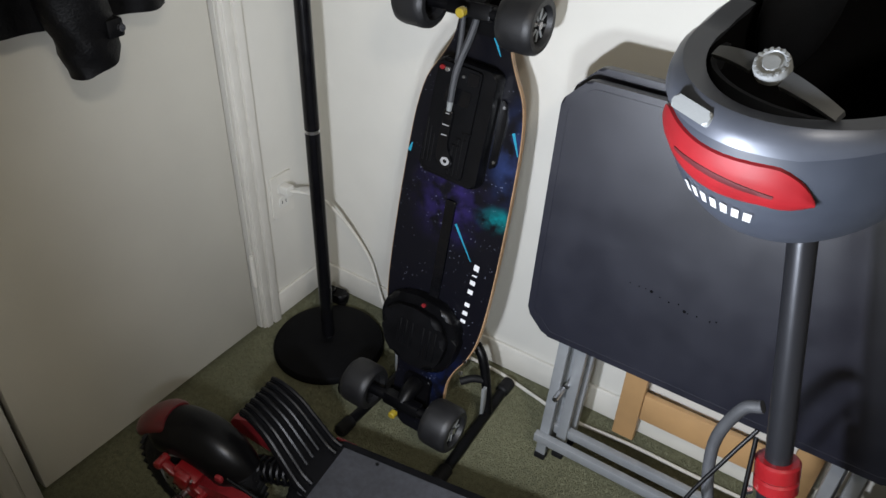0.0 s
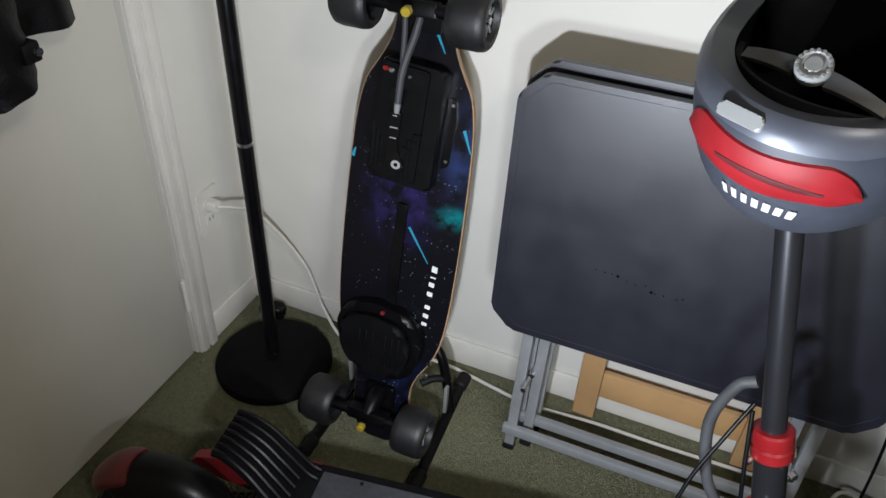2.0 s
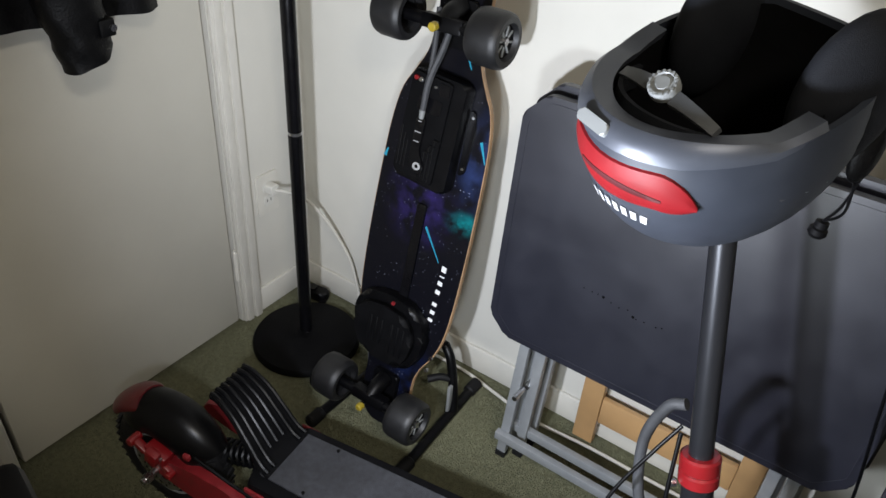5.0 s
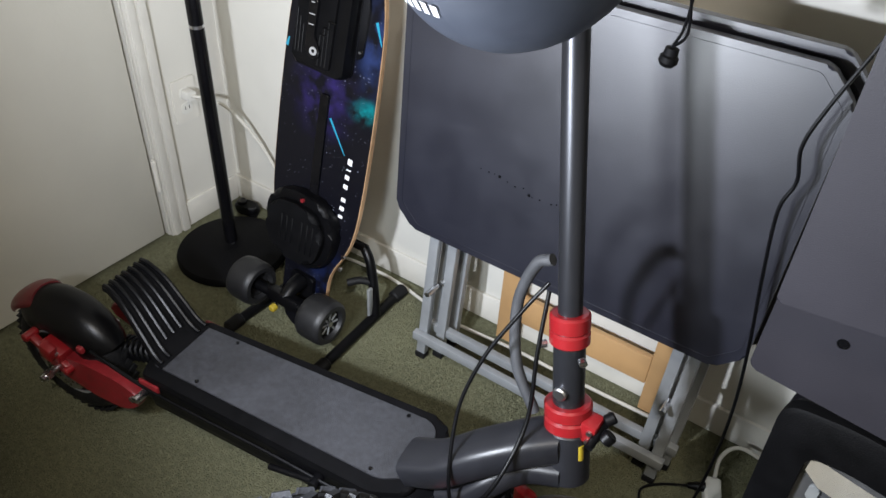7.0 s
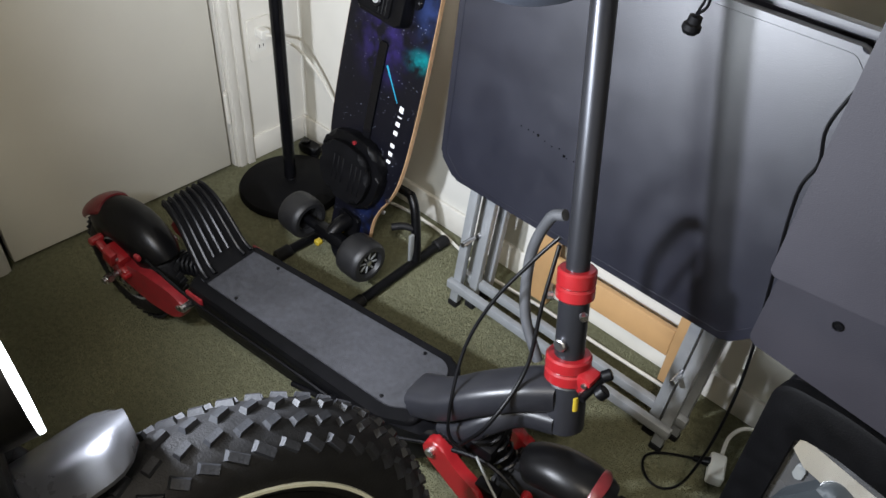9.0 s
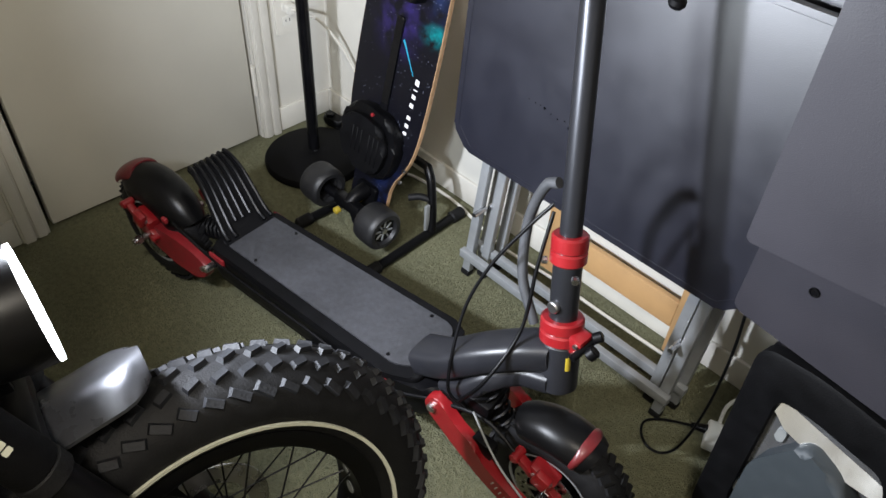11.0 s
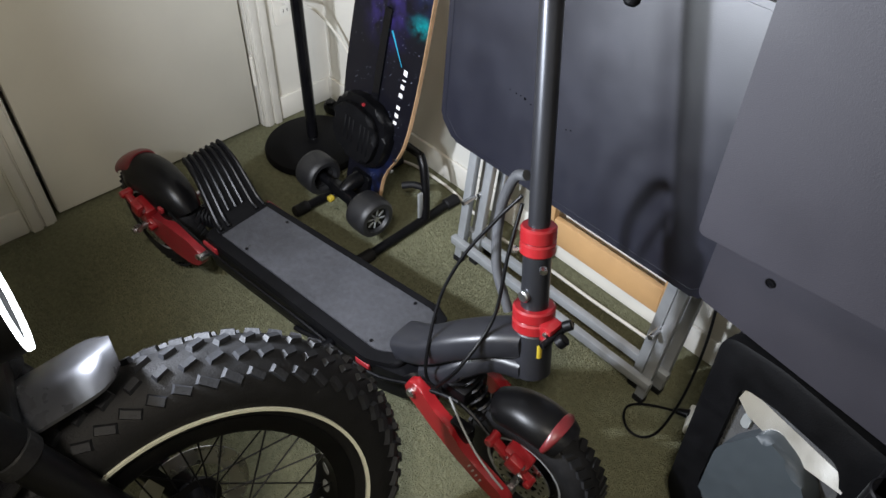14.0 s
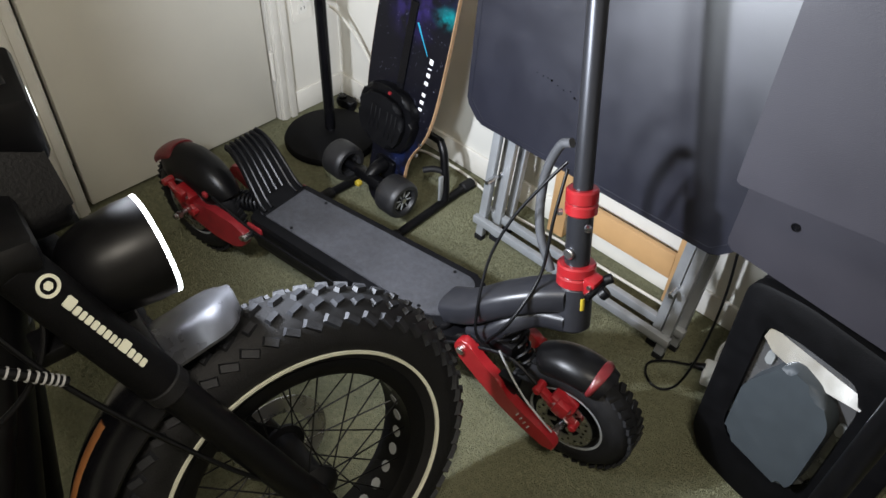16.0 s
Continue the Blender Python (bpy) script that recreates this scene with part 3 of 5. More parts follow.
def truck(v, drive):
    h = 0.060
    bm = B()
    prism(bm, rounded([(-0.033, v - 0.045), (0.033, v - 0.045), (0.033, v + 0.045), (-0.033, v + 0.045)], 0.008), 0.0, 0.012, 0.002)
    base = part("truck", bm, BLACK, lb, "black steering truck", BM_)
    bm = B()
    tube(bm, [(0, v + 0.03, 0.012), (0, v + 0.02, 0.04), (0, v, 0.062)], [0.02, 0.018, 0.016], 12)
    cyl(bm, (-0.086, v, h), (0.086, v, h), 0.012, seg=16)
    cyl(bm, (-0.126, v, h), (0.126, v, h), 0.004, seg=12)
    box(bm, (-0.045, v - 0.014, h - 0.016), (0.045, v + 0.014, h + 0.012), 0.005)
    part("hanger", bm, BLACK, base, m=BM_)
    for dz, dv in ((0.028, 0.012), (0.092, -0.002)):
        part("bushing", cyl(B(), (0.004, v + dv, dz), (0.004, v + dv - 0.004, dz + 0.014), 0.0085, seg=16, edge=0.002), YELL, base, "yellow rubber bushing", BM_)
    part("kingpin_nut", cyl(B(), (0.004, v, h + 0.03), (0.004, v, h + 0.038), 0.006, seg=6), STEEL, base, m=BM_)
    for s in (-1, 1):
        c = (s * 0.104, v, h)
        R = 0.051
        bm = B()
        lathe(bm, [(0.026, -0.033), (0.044, -0.033), (R - 0.002, -0.028), (R, -0.018), (R, 0.018), (R - 0.002, 0.028), (0.044, 0.033), (0.034, 0.033), (0.030, 0.022), (0.026, 0.022)], c, (1, 0, 0), 40, True)
        wh = part("wheel", bm, URETH, lb, "worn dark grey urethane wheel", BM_)
        bm = B()
        lathe(bm, [(0.006, s * 0.024), (0.030, s * 0.024), (0.030, s * 0.018), (0.006, s * 0.018)], c, (1, 0, 0), 24, True)
        hub = part("hub", bm, GLOSS, wh, m=BM_)
        for q in range(8):
            a = 2 * math.pi * q / 8
            bm = B()
            box(bm, (s * 0.0236, 0.009, -0.0022), (s * 0.0262, 0.027, 0.0022), 0.0008, 1)
            part("spoke", bm, GREYK, wh, m=BM_ @ Matrix.Translation(c) @ Matrix.Rotation(a, 4, "X"))
        part("axle_nut", cyl(B(), (s * 0.119, v, h), (s * 0.133, v, h), 0.007, seg=6), STEEL, wh, m=BM_)
        if drive and s < 0:
            bm = B()
            cyl(bm, (-0.139, v - 0.012, h + 0.002), (-0.147, v - 0.012, h + 0.002), 0.036, edge=0.002)
            part("motor_cap", bm, BLACK, wh, m=BM_)


truck(0.102, True)
truck(0.925, False)

st = thing("longboard_stand", (0.52, -0.1, 0), "black tubular floor stand with rubber ends holding the longboard", "stand")
for x0, x1, y0, y1 in ((0.648, 0.634, -0.285, 0.012), (0.398, 0.405, -0.300, 0.012)):
    part("floor_bar", cyl(B(), (x0, y0, 0.016), (x1, y1, 0.016), 0.012, edge=0.001), BLACK, st)
    for y, x, s in ((y0, x0, -1), (y1, x1, 1)):
        part("rubber_end", cyl(B(), (x, y - 0.022, 0.0165), (x, y + 0.022, 0.0165), 0.0158, edge=0.004), RUBBER, st)
for x in (0.641, 0.402):
    sgn = 1 if x > 0.5 else -1
    bm = B()
    tube(bm, [(x, -0.085, 0.022), (x - 0.014 * sgn, -0.072, 0.08), (x - 0.036 * sgn, -0.058, 0.145), (x - 0.058 * sgn, -0.050, 0.172)], 0.0115, 12)
    part("upright", bm, BLACK, st)
    bm = B()
    tube(bm, [(x - 0.020 * sgn, -0.068, 0.10), (x - 0.045 * sgn, -0.085, 0.105), (x - 0.066 * sgn, -0.105, 0.100)], 0.009, 10)
    part("cradle_arm", bm, RUBBER, st)
    bm = B()
    box(bm, (x - 0.012, -0.102, 0.02), (x - 0.004, -0.088, 0.105), 0.002)
    part("bracket", bm, GREYK, st, "scuffed grey sticker on the bracket")
part("cross_bar", cyl(B(), (0.456, -0.050, 0.172), (0.588, -0.050, 0.172), 0.0105, edge=0.001), BLACK, st)

# ---- two folding tables, folded and leaning on the wall ----


def folding_table(y_low, y_top, z0, z1, x0, x1, label):
    t = thing("folding_table", ((x0 + x1) / 2, y_low, 0), label, "folding table", "folded tables")
    up = Vector((0, y_top - y_low, z1 - z0)).normalized()
    out = Vector((1, 0, 0)).cross(up)
    m = axes(((x0 + x1) / 2, y_low, z0), (1, 0, 0), up, out)
    w, h = (x1 - x0) / 2, (Vector((0, y_top - y_low, z1 - z0))).length
    c = 0.042
    oct_ = [(-w + c, 0), (w - c, 0), (w, c), (w, h - c), (w - c, h), (-w + c, h), (-w, h - c), (-w, c)]
    bm = B()
    prism(bm, rounded(oct_, 0.008), -0.018, 0.0, 0.004, seg=3)
    top = part("tabletop", bm, TABLE, t, "black grained laminate top with chips", m)
    s = (w - 0.011) / w
    outer = rounded(oct_, 0.008)
    inner = [(x * s, h / 2 + (y - h / 2) * (h / 2 - 0.011) / (h / 2)) for x, y in outer]
    inner2 = [(x * (w - 0.014) / w, h / 2 + (y - h / 2) * (h / 2 - 0.014) / (h / 2)) for x, y in outer]
    bm = B()
    rings(bm, [[(x, y, 0.0) for x, y in inner], [(x, y, 0.0012) for x, y in inner], [(x, y, 0.0012) for x, y in inner2], [(x, y, 0.0) for x, y in inner2]], caps=False)
    part("edge_bead", bm, TABLE, top, m=m)
    rnd = random.Random(5)
    for i in range(12):
        px, py = (-0.17 + i * 0.014 + rnd.uniform(-.006, .006), h * 0.36 + rnd.uniform(-0.006, 0.006) - i * 0.001)
        r = rnd.choice((0.0012, 0.0015, 0.0022, 0.003))
        bm = B()
        cyl(bm, (px, py, 0.0), (px, py, 0.0006), r, seg=7)
        part("chip", bm, GLOSS, top, m=m)
    # legs of square tube
    for sx in (-1, 1):
        for dx, dy in ((0.075, -0.004), (0.106, 0.020)):
            x = (x0 + dx if sx < 0 else x1 - dx)
            bm = B()
            box(bm, (x - 0.011, y_low + dy, 0.012), (x + 0.011, y_low + dy + 0.017, z0 + 0.3), 0.002)
            for v in bm.verts:
                v.co.y += 0.075 * (v.co.z / (z0 + 0.3))
            leg = part("leg", bm, SILVER, t)
            bm = B()
            box(bm, (x - 0.0125, y_low + dy - 0.0015, 0.0), (x + 0.0125, y_low + dy + 0.0185, 0.016), 0.003)
            part("rubber_foot", bm, RUBBER, leg)
    for z, dy in ((0.055, -0.006),):
        bm = B()
        box(bm, (x0 + 0.058, y_low + dy - 0.004, z), (x1 - 0.058, y_low + dy + 0.012, z + 0.022), 0.002)
        part("cross_rail", bm, SILVER, t)
    for sx in (-1, 1):
        x = x0 + 0.09 if sx < 0 else x1 - 0.09
        part("rivet", cyl(B(), (x, y_low - 0.008, 0.20), (x, y_low + 0.03, 0.20), 0.006, seg=12), STEEL, t)
    return t


folding_table(-0.112, -0.080, 0.347, 0.863, 0.717, 1.414, "black square folding table, folded, on silver tube legs")
folding_table(-0.066, -0.046, 0.354, 0.874, 0.721, 1.425, "black folding table, folded, behind another one")

wf = thing("wooden_frame", (1.09, 0.05, 0), "pale pine wooden frame leaning on the wall", "frame")
for x0, x1 in ((0.895, 0.945), (1.250, 1.300)):
    bm = B()
    box(bm, (x0, 0.045, 0.003), (x1, 0.066, 0.80), 0.003)
    part("stile", bm, WOOD, wf)
for z in (0.075, 0.72):
    bm = B()
    box(bm, (0.9452, 0.048, z), (1.2498, 0.063, z + 0.075), 0.003)
    part("rail", bm, WOOD, wf)

# ---- electric kick scooter ----
SO = Vector((0.310, -0.573, 0))
SD = Vector((0.993, 0.118, 0)).normalized()
SM = axes(SO, SD, (-SD.y, SD.x, 0), (0, 0, 1))
sc = thing("electric_scooter", SO, "black and red electric kick scooter with dual suspension, parked", "kick scooter")
WB, WZ = 1.026, 0.130
SMAIN = SM


def scooter_wheel(x, name_label, off):
    SM = SMAIN @ Matrix.Translation((0, off, 0))
    bm = B()
    prof = []
    for i in range(20):
        a = 2 * math.pi * i / 20
        prof.append((0.094 + 0.036 * math.cos(a), 0.038 * math.sin(a)))
    lathe(bm, prof, (x, 0, WZ), (0, 1, 0), 48, True)
    w = part("wheel", bm, RUBBER, sc, name_label, SM)
    bm = B()
    for i in range(40):
        a = 2 * math.pi * i / 40
        for s in (-1, 1):
            c = Vector((x + 0.1285 * math.cos(a + s * 0.04), s * 0.017, WZ + 0.1285 * math.sin(a + s * 0.04)))
            box(bm, (-0.006, -0.010, -0.003), (0.006, 0.010, 0.003), 0.0, m=Matrix.Translation(c) @ Matrix.Rotation(-a + math.pi / 2, 4, "Y") @ Matrix.Rotation(0.4 * s, 4, "Z"))
    part("tread", bm, RUBBER, w, m=SM)
    bm = B()
    lathe(bm, [(0.064, -0.028), (0.070, -0.028), (0.070, 0.028), (0.064, 0.028)], (x, 0, WZ), (0, 1, 0), 40, True)
    lathe(bm, [(0.010, -0.03), (0.045, -0.034), (0.045, 0.034), (0.010, 0.03)], (x, 0, WZ), (0, 1, 0), 32, True)
    for i in range(6):
        a = 2 * math.pi * i / 6
        box(bm, (0.04, -0.012, -0.008), (0.067, 0.012, 0.008), 0.002, 1, m=Matrix.Translation((x, 0, WZ)) @ Matrix.Rotation(a, 4, "Y"))
    part("rim", bm, BLACK, w, m=SM)
    bm = B()
    lathe(bm, [(0.0735, -0.0335), (0.0785, -0.0335), (0.0785, -0.030), (0.0735, -0.030)], (x, 0, WZ), (0, 1, 0), 48, True)
    part("rim_flange", bm, SILVER, w, "bare metal rim edge", SM)
    bm = B()
    lathe(bm, [(0.0605, -0.041), (0.0605, -0.0385), (0.036, -0.0385), (0.036, -0.041)], (x, 0, WZ), (0, 1, 0), 48, True)
    disc = part("brake_disc", bm, STEEL, w, "perforated steel brake disc", SM)
    for i in range(7):
        a = 2 * math.pi * i / 7
        bm = B()
        box(bm, (0.016, -0.041, -0.004), (0.038, -0.0385, 0.004), 0, m=Matrix.Translation((x, 0, WZ)) @ Matrix.Rotation(a, 4, "Y"))
        part("disc_arm", bm, STEEL, disc, m=SM)
    bm = B()
    for i in range(22):
        a = 2 * math.pi * i / 22
        r = 0.043 + 0.005 * (i % 3)
        cyl(bm, (x + r * math.cos(a), -0.0412, WZ + r * math.sin(a)), (x + r * math.cos(a), -0.0416, WZ + r * math.sin(a)), 0.003, seg=8)
    part("disc_holes", bm, BLACK, disc, m=SM)
    part("axle", cyl(B(), (x, -0.085, WZ), (x, 0.10, WZ), 0.007, seg=14), STEEL, w, m=SM)
    part("axle_nut", cyl(B(), (x, -0.078, WZ), (x, -0.066, WZ), 0.011, seg=6), STEEL, w, m=SM)
    cal_x = x + (0.024 if x < 0.5 else 0.0)
    bm = B()
    box(bm, (-0.022, -0.062, -0.016), (0.030, -0.030, 0.018), 0.006, m=Matrix.Translation((cal_x - 0.012, 0, WZ + 0.058)) @ Matrix.Rotation(0.3, 4, "Y"))
    box(bm, (-0.012, -0.075, -0.010), (0.016, -0.058, 0.024), 0.004, m=Matrix.Translation((cal_x - 0.005, 0, WZ + 0.066)) @ Matrix.Rotation(0.3, 4, "Y"))
    turn = Matrix.Translation((cal_x - 0.012, 0, WZ + 0.055)) @ Matrix.Rotation(0.55, 4, "Y")
    box(bm, (-0.052, -0.066, -0.006), (-0.015, -0.050, 0.008), 0.003, m=turn)
    box(bm, (0.022, -0.060, -0.010), (0.046, -0.046, 0.004), 0.003, m=turn)
    cyl(bm, turn @ Vector((-0.050, -0.072, 0.001)), turn @ Vector((-0.050, -0.044, 0.001)), 0.009, seg=14, edge=0.002)
    cyl(bm, turn @ Vector((0.046, -0.066, -0.003)), turn @ Vector((0.046, -0.044, -0.003)), 0.008, seg=14, edge=0.002)
    cal = part("brake_caliper", bm, RED, sc, "red brake caliper", SM)
    for dx in (-0.018, 0.012):
        part("bolt", cyl(B(), (cal_x + dx, -0.064, WZ + 0.066), (cal_x + dx, -0.058, WZ + 0.066), 0.004, seg=6), STEEL, cal, m=SM)
    return w


scooter_wheel(0.0, "rear pneumatic tyre with knobbly tread", -0.040)
scooter_wheel(WB, "front pneumatic tyre, scuffed", 0.012)


def arm(pts, y0, y1, material, label="", splay=0.0):
    bm = B()
    prism(bm, rounded(pts, 0.016), -y1, -y0, 0.004)
    for v in bm.verts:
        v.co.z += math.copysign(splay * max(0.0, min(1.0, (1.03 - v.co.x) / 0.22)), y0 + y1)
    return part("swing_arm", bm, material, sc, label, SM @ Matrix.Rotation(math.pi / 2, 4, "X"))


rear = [(0.215, 0.140), (0.222, 0.172), (0.18, 0.188), (0.10, 0.188), (0.02, 0.176), (-0.022, 0.160), (-0.026, 0.136), (0.03, 0.118), (0.10, 0.106), (0.17, 0.112)]
front = [(0.788, 0.195), (0.794, 0.232), (0.822, 0.240), (0.862, 0.212), (0.905, 0.200), (0.915, 0.180), (0.96, 0.163), (1.028, 0.150), (1.046, 0.130), (1.030, 0.112), (0.985, 0.116), (0.92, 0.130), (0.85, 0.160)]
for y0, y1 in ((-0.090, -0.070), (0.070, 0.090)):
    arm(rear, y0, y1, REDD, "red rear swing arm")
    arm(front, y0, y1, RED, "red front swing arm", 0.024)
for x, z in ((0.808, 0.212), (0.215, 0.165)):
    part("pivot_bolt", cyl(B(), (x, -0.094 + (0.020 if x > 0.5 else 0), z), (x, 0.094 - (0.020 if x > 0.5 else 0), z), 0.009, seg=16, edge=0.002), STEEL, sc, m=SM)
bm = B()
box(bm, (0.088, -0.094, 0.222), (0.104, -0.084, 0.236), 0.004)
part("marker_lamp", bm, REDD, sc, "small red side marker on the fender", SM)
part("arm_bolt", cyl(B(), (0.205, -0.094, 0.160), (0.205, -0.088, 0.160), 0.007, seg=6), STEEL, sc, m=SM)
# shock absorbers
for x0, z0, x1, z1 in ((0.86, 0.27, 0.93, 0.175), (0.20, 0.20, 0.10, 0.16)):
    bm = B()
    cyl(bm, (x0, 0, z0), (x1, 0, z1), 0.011, seg=14)
    a, b, w = frame_of(Vector((x1 - x0, 0, z1 - z0)))
    ln = Vector((x1 - x0, 0, z1 - z0)).length
    tube(bm, [Vector((x0, 0, z0)) + w * (ln * i / 60) + (a * math.cos(i * 0.7) + b * math.sin(i * 0.7)) * 0.022 for i in range(61)], 0.0038, 6, smooth=False)
    part("shock_absorber", bm, BLACK, sc, m=SM)
bm = B()
box(bm, (0.845, -0.034, 0.205), (0.90, 0.034, 0.250), 0.008)
box(bm, (0.892, -0.066, 0.172), (0.935, -0.044, 0.205), 0.004)
box(bm, (0.80, -0.052, 0.196), (0.85, 0.052, 0.226), 0.006)
part("suspension_block", bm, BLACK, sc, m=SM)

# deck
hull = rounded([(0.200, -0.066), (0.72, -0.066), (0.80, -0.040), (0.80, 0.060), (0.73, 0.100), (0.205, 0.096)], 0.03)
bm = B()
prism(bm, hull, 0.135, 0.205, 0.012)
body = part("deck_body", bm, BLACK, sc, "black deck body", SM)
bm = B()
prism(bm, rounded([(0.212, -0.068), (0.70, -0.072), (0.755, -0.045), (0.762, 0.085), (0.735, 0.112), (0.222, 0.092)], 0.016), 0.198, 0.217, 0.007)
part("deck_rim", bm, BLACKM, body, m=SM)
bm = B()
prism(bm, rounded([(0.222, -0.044), (0.70, -0.046), (0.735, -0.025), (0.742, 0.072), (0.722, 0.094), (0.228, 0.076)], 0.012), 0.2155, 0.2205, 0.0015)
part("grip_mat", bm, GRIP, body, "dusty charcoal grip mat", SM)
for y in (-0.070, 0.104):
    for x0, x1 in ((0.205, 0.262), (0.665, 0.712)):
        bm = B()
        box(bm, (x0 + 0.006, y - 0.003, 0.180), (x1 - 0.006, y + 0.003, 0.200), 0.002)
        part("reflector", bm, REDD, body, "red side reflector", SM)
for x, y in ((0.32, -0.037), (0.68, -0.038), (0.32, 0.072), (0.68, 0.084)):
    part("screw", cyl(B(), (x, y, 0.221), (x, y, 0.2225), 0.0035, seg=10), BLACK, body, m=SM)
bm = B()
cyl(bm, (0.60, -0.066, 0.178), (0.60, -0.088, 0.178), 0.010, seg=14, edge=0.001)
cyl(bm, (0.60, -0.074, 0.172), (0.50, -0.074, 0.145), 0.006, seg=12)
part("kick_stand", bm, BLACK, sc, "black side stand, folded", SM)
bm = B()
tube(bm, [(0.10, -0.075, 0.215), (0.20, -0.074, 0.190), (0.30, -0.073, 0.182), (0.50, -0.073, 0.182), (0.70, -0.076, 0.187), (0.80, -0.058, 0.215), (0.90, -0.045, 0.24), (0.99, -0.050, 0.205)], 0.0035, 8)
part("brake_cable", bm, BLACK, sc, m=SM)

bm = B()
tube(bm, [(0.885, -0.058, 0.262), (0.925, -0.072, 0.232), (0.965, -0.085, 0.212), (1.005, -0.092, 0.195), (1.030, -0.090, 0.175)], 0.0021, 8)
part("cable_end", bm, GREYK, sc, "bare metal brake cable end", SM)
for i in range(4):
    bm = B()
    box(bm, (-0.0012, -0.0006, -0.005), (0.0012, 0.0006, 0.005), m=Matrix.Translation((0.955 + i * 0.009, -0.0845 - 0.0012 * i, 0.153 - i * 0.004)) @ Matrix.Rotation(0.4, 4, "Y"))
    part("print_bar", bm, GREYP, sc, "pale printed tick", SM)

# ribbed footrest over the rear wheel
path = curve_points([(0.248, 0.016, 0.222), (0.224, 0.018, 0.234), (0.190, 0.024, 0.266), (0.152, 0.032, 0.296), (0.112, 0.038, 0.312), (0.085, 0.042, 0.310)], 6)


def foot_half(p):
    return 0.061 - 0.013 * min(1.0, max(0.0, (0.245 - p.x) / 0.15))


bm = B()
for p, q in zip(path, path[1:]):
    d = (q - p)
    nrm = Vector((-d.z, 0, d.x)).normalized()
    if nrm.z < 0:
        nrm = -nrm
    vs = [bm.verts.new(p + Vector((0, s * foot_half(p), 0)) + nrm * h) for s, h in ((-1, 0), (1, 0), (1, -0.008), (-1, -0.008))]
    ws = [bm.verts.new(q + Vector((0, s * foot_half(q), 0)) + nrm * h) for s, h in ((-1, 0), (1, 0), (1, -0.008), (-1, -0.008))]
    for i in range(4):
        j = (i + 1) % 4
        bm.faces.new((vs[i], vs[j], ws[j], ws[i]))
bmesh.ops.remove_doubles(bm, verts=bm.verts[:], dist=0.0005)
foot = part("footrest", bm, BLACKM, sc, "ribbed black footrest", SM)
for i in range(7):
    side = -0.92 + i * 0.307
    bm = B()
    tube(bm, [Vector((p.x, p.y + side * foot_half(p), p.z + 0.004)) for p in path[(7 if i in (2, 3, 4) else 1):-1]], 0.0046, 8, smooth=False)
    part("rib", bm, BLACK, foot, m=SM)

# fenders
def fender(cx, r, a0, a1, wid, material, name, label, rise=0.0, off=0.0, drop=0.035):
    bm = B()
    loops = []
    n = 18
    for i in range(n + 1):
        a = radians(a0 + (a1 - a0) * i / n)
        e = math.sin(math.pi * i / n) ** 0.5
        prof = []
        for k in range(13):
            b = math.pi * k / 12
            prof.append(Vector((cx + (r + rise * (i / n) - drop * (1 - math.sin(b))) * math.cos(a), wid * (0.8 + 0.2 * e) * math.cos(b), WZ + (r + rise * (i / n) - drop * (1 - math.sin(b))) * math.sin(a))))
        loops.append(prof)
    inner = [[Vector((cx, 0, WZ)) + (p - Vector((cx, 0, WZ))) * 0.965 for p in l] for l in loops]
    rings(bm, [l + i_[::-1] for l, i_ in zip(loops, inner)])
    return part(name, bm, material, sc, label, SM @ Matrix.Translation((0, off, 0)))


fender(0.0, 0.154, 32, 136, 0.050, FENDER, "rear_fender", "glossy black rear fender", 0.0, -0.035, 0.06)
fender(0.0, 0.157, 108, 146, 0.042, REDDK, "tail_light", "dark red tail light on the fender end", 0.004, -0.035, 0.022)
fender(WB, 0.152, 66, 128, 0.044, FENDER, "front_fender", "glossy black front fender", 0.0, 0.012)
fender(WB, 0.1535, 72, 79, 0.0445, REDDK, "fender_stripe", "red reflective stripe", 0.0, 0.012)

# neck: two curved arms from the deck to the headset
HX = Vector((1.249, -0.394, 0.355))          # foot of the steering tube
TX = Vector((1.105, -0.287, 0.955))          # its top
SAX = (TX - HX).normalized()


def on_stem(z):
    return HX + SAX * ((z - 0.023 - HX.z) / SAX.z)


def sp(x, y, z):
    return SM @ Vector((x, y, z))


def neck(pts, wide, high, label):
    line = curve_points(pts, 8)
    bm = B()
    loops = []
    for i, p in enumerate(line):
        t = (line[min(i + 1, len(line) - 1)] - line[max(0, i - 1)]).normalized()
        side = Vector((-SD.y, SD.x, 0))
        upv = side.cross(t).normalized()
        if upv.z < 0:
            upv = -upv
        loops.append([p + side * (wide * c) + upv * (high * s) for c, s in ((math.copysign(abs(math.cos(a)) ** 0.55, math.cos(a)), math.copysign(abs(math.sin(a)) ** 0.55, math.sin(a))) for a in (2 * math.pi * k / 20 for k in range(20)))])
    rings(bm, loops)
    return part("neck_arm", bm, ARM, sc, label)


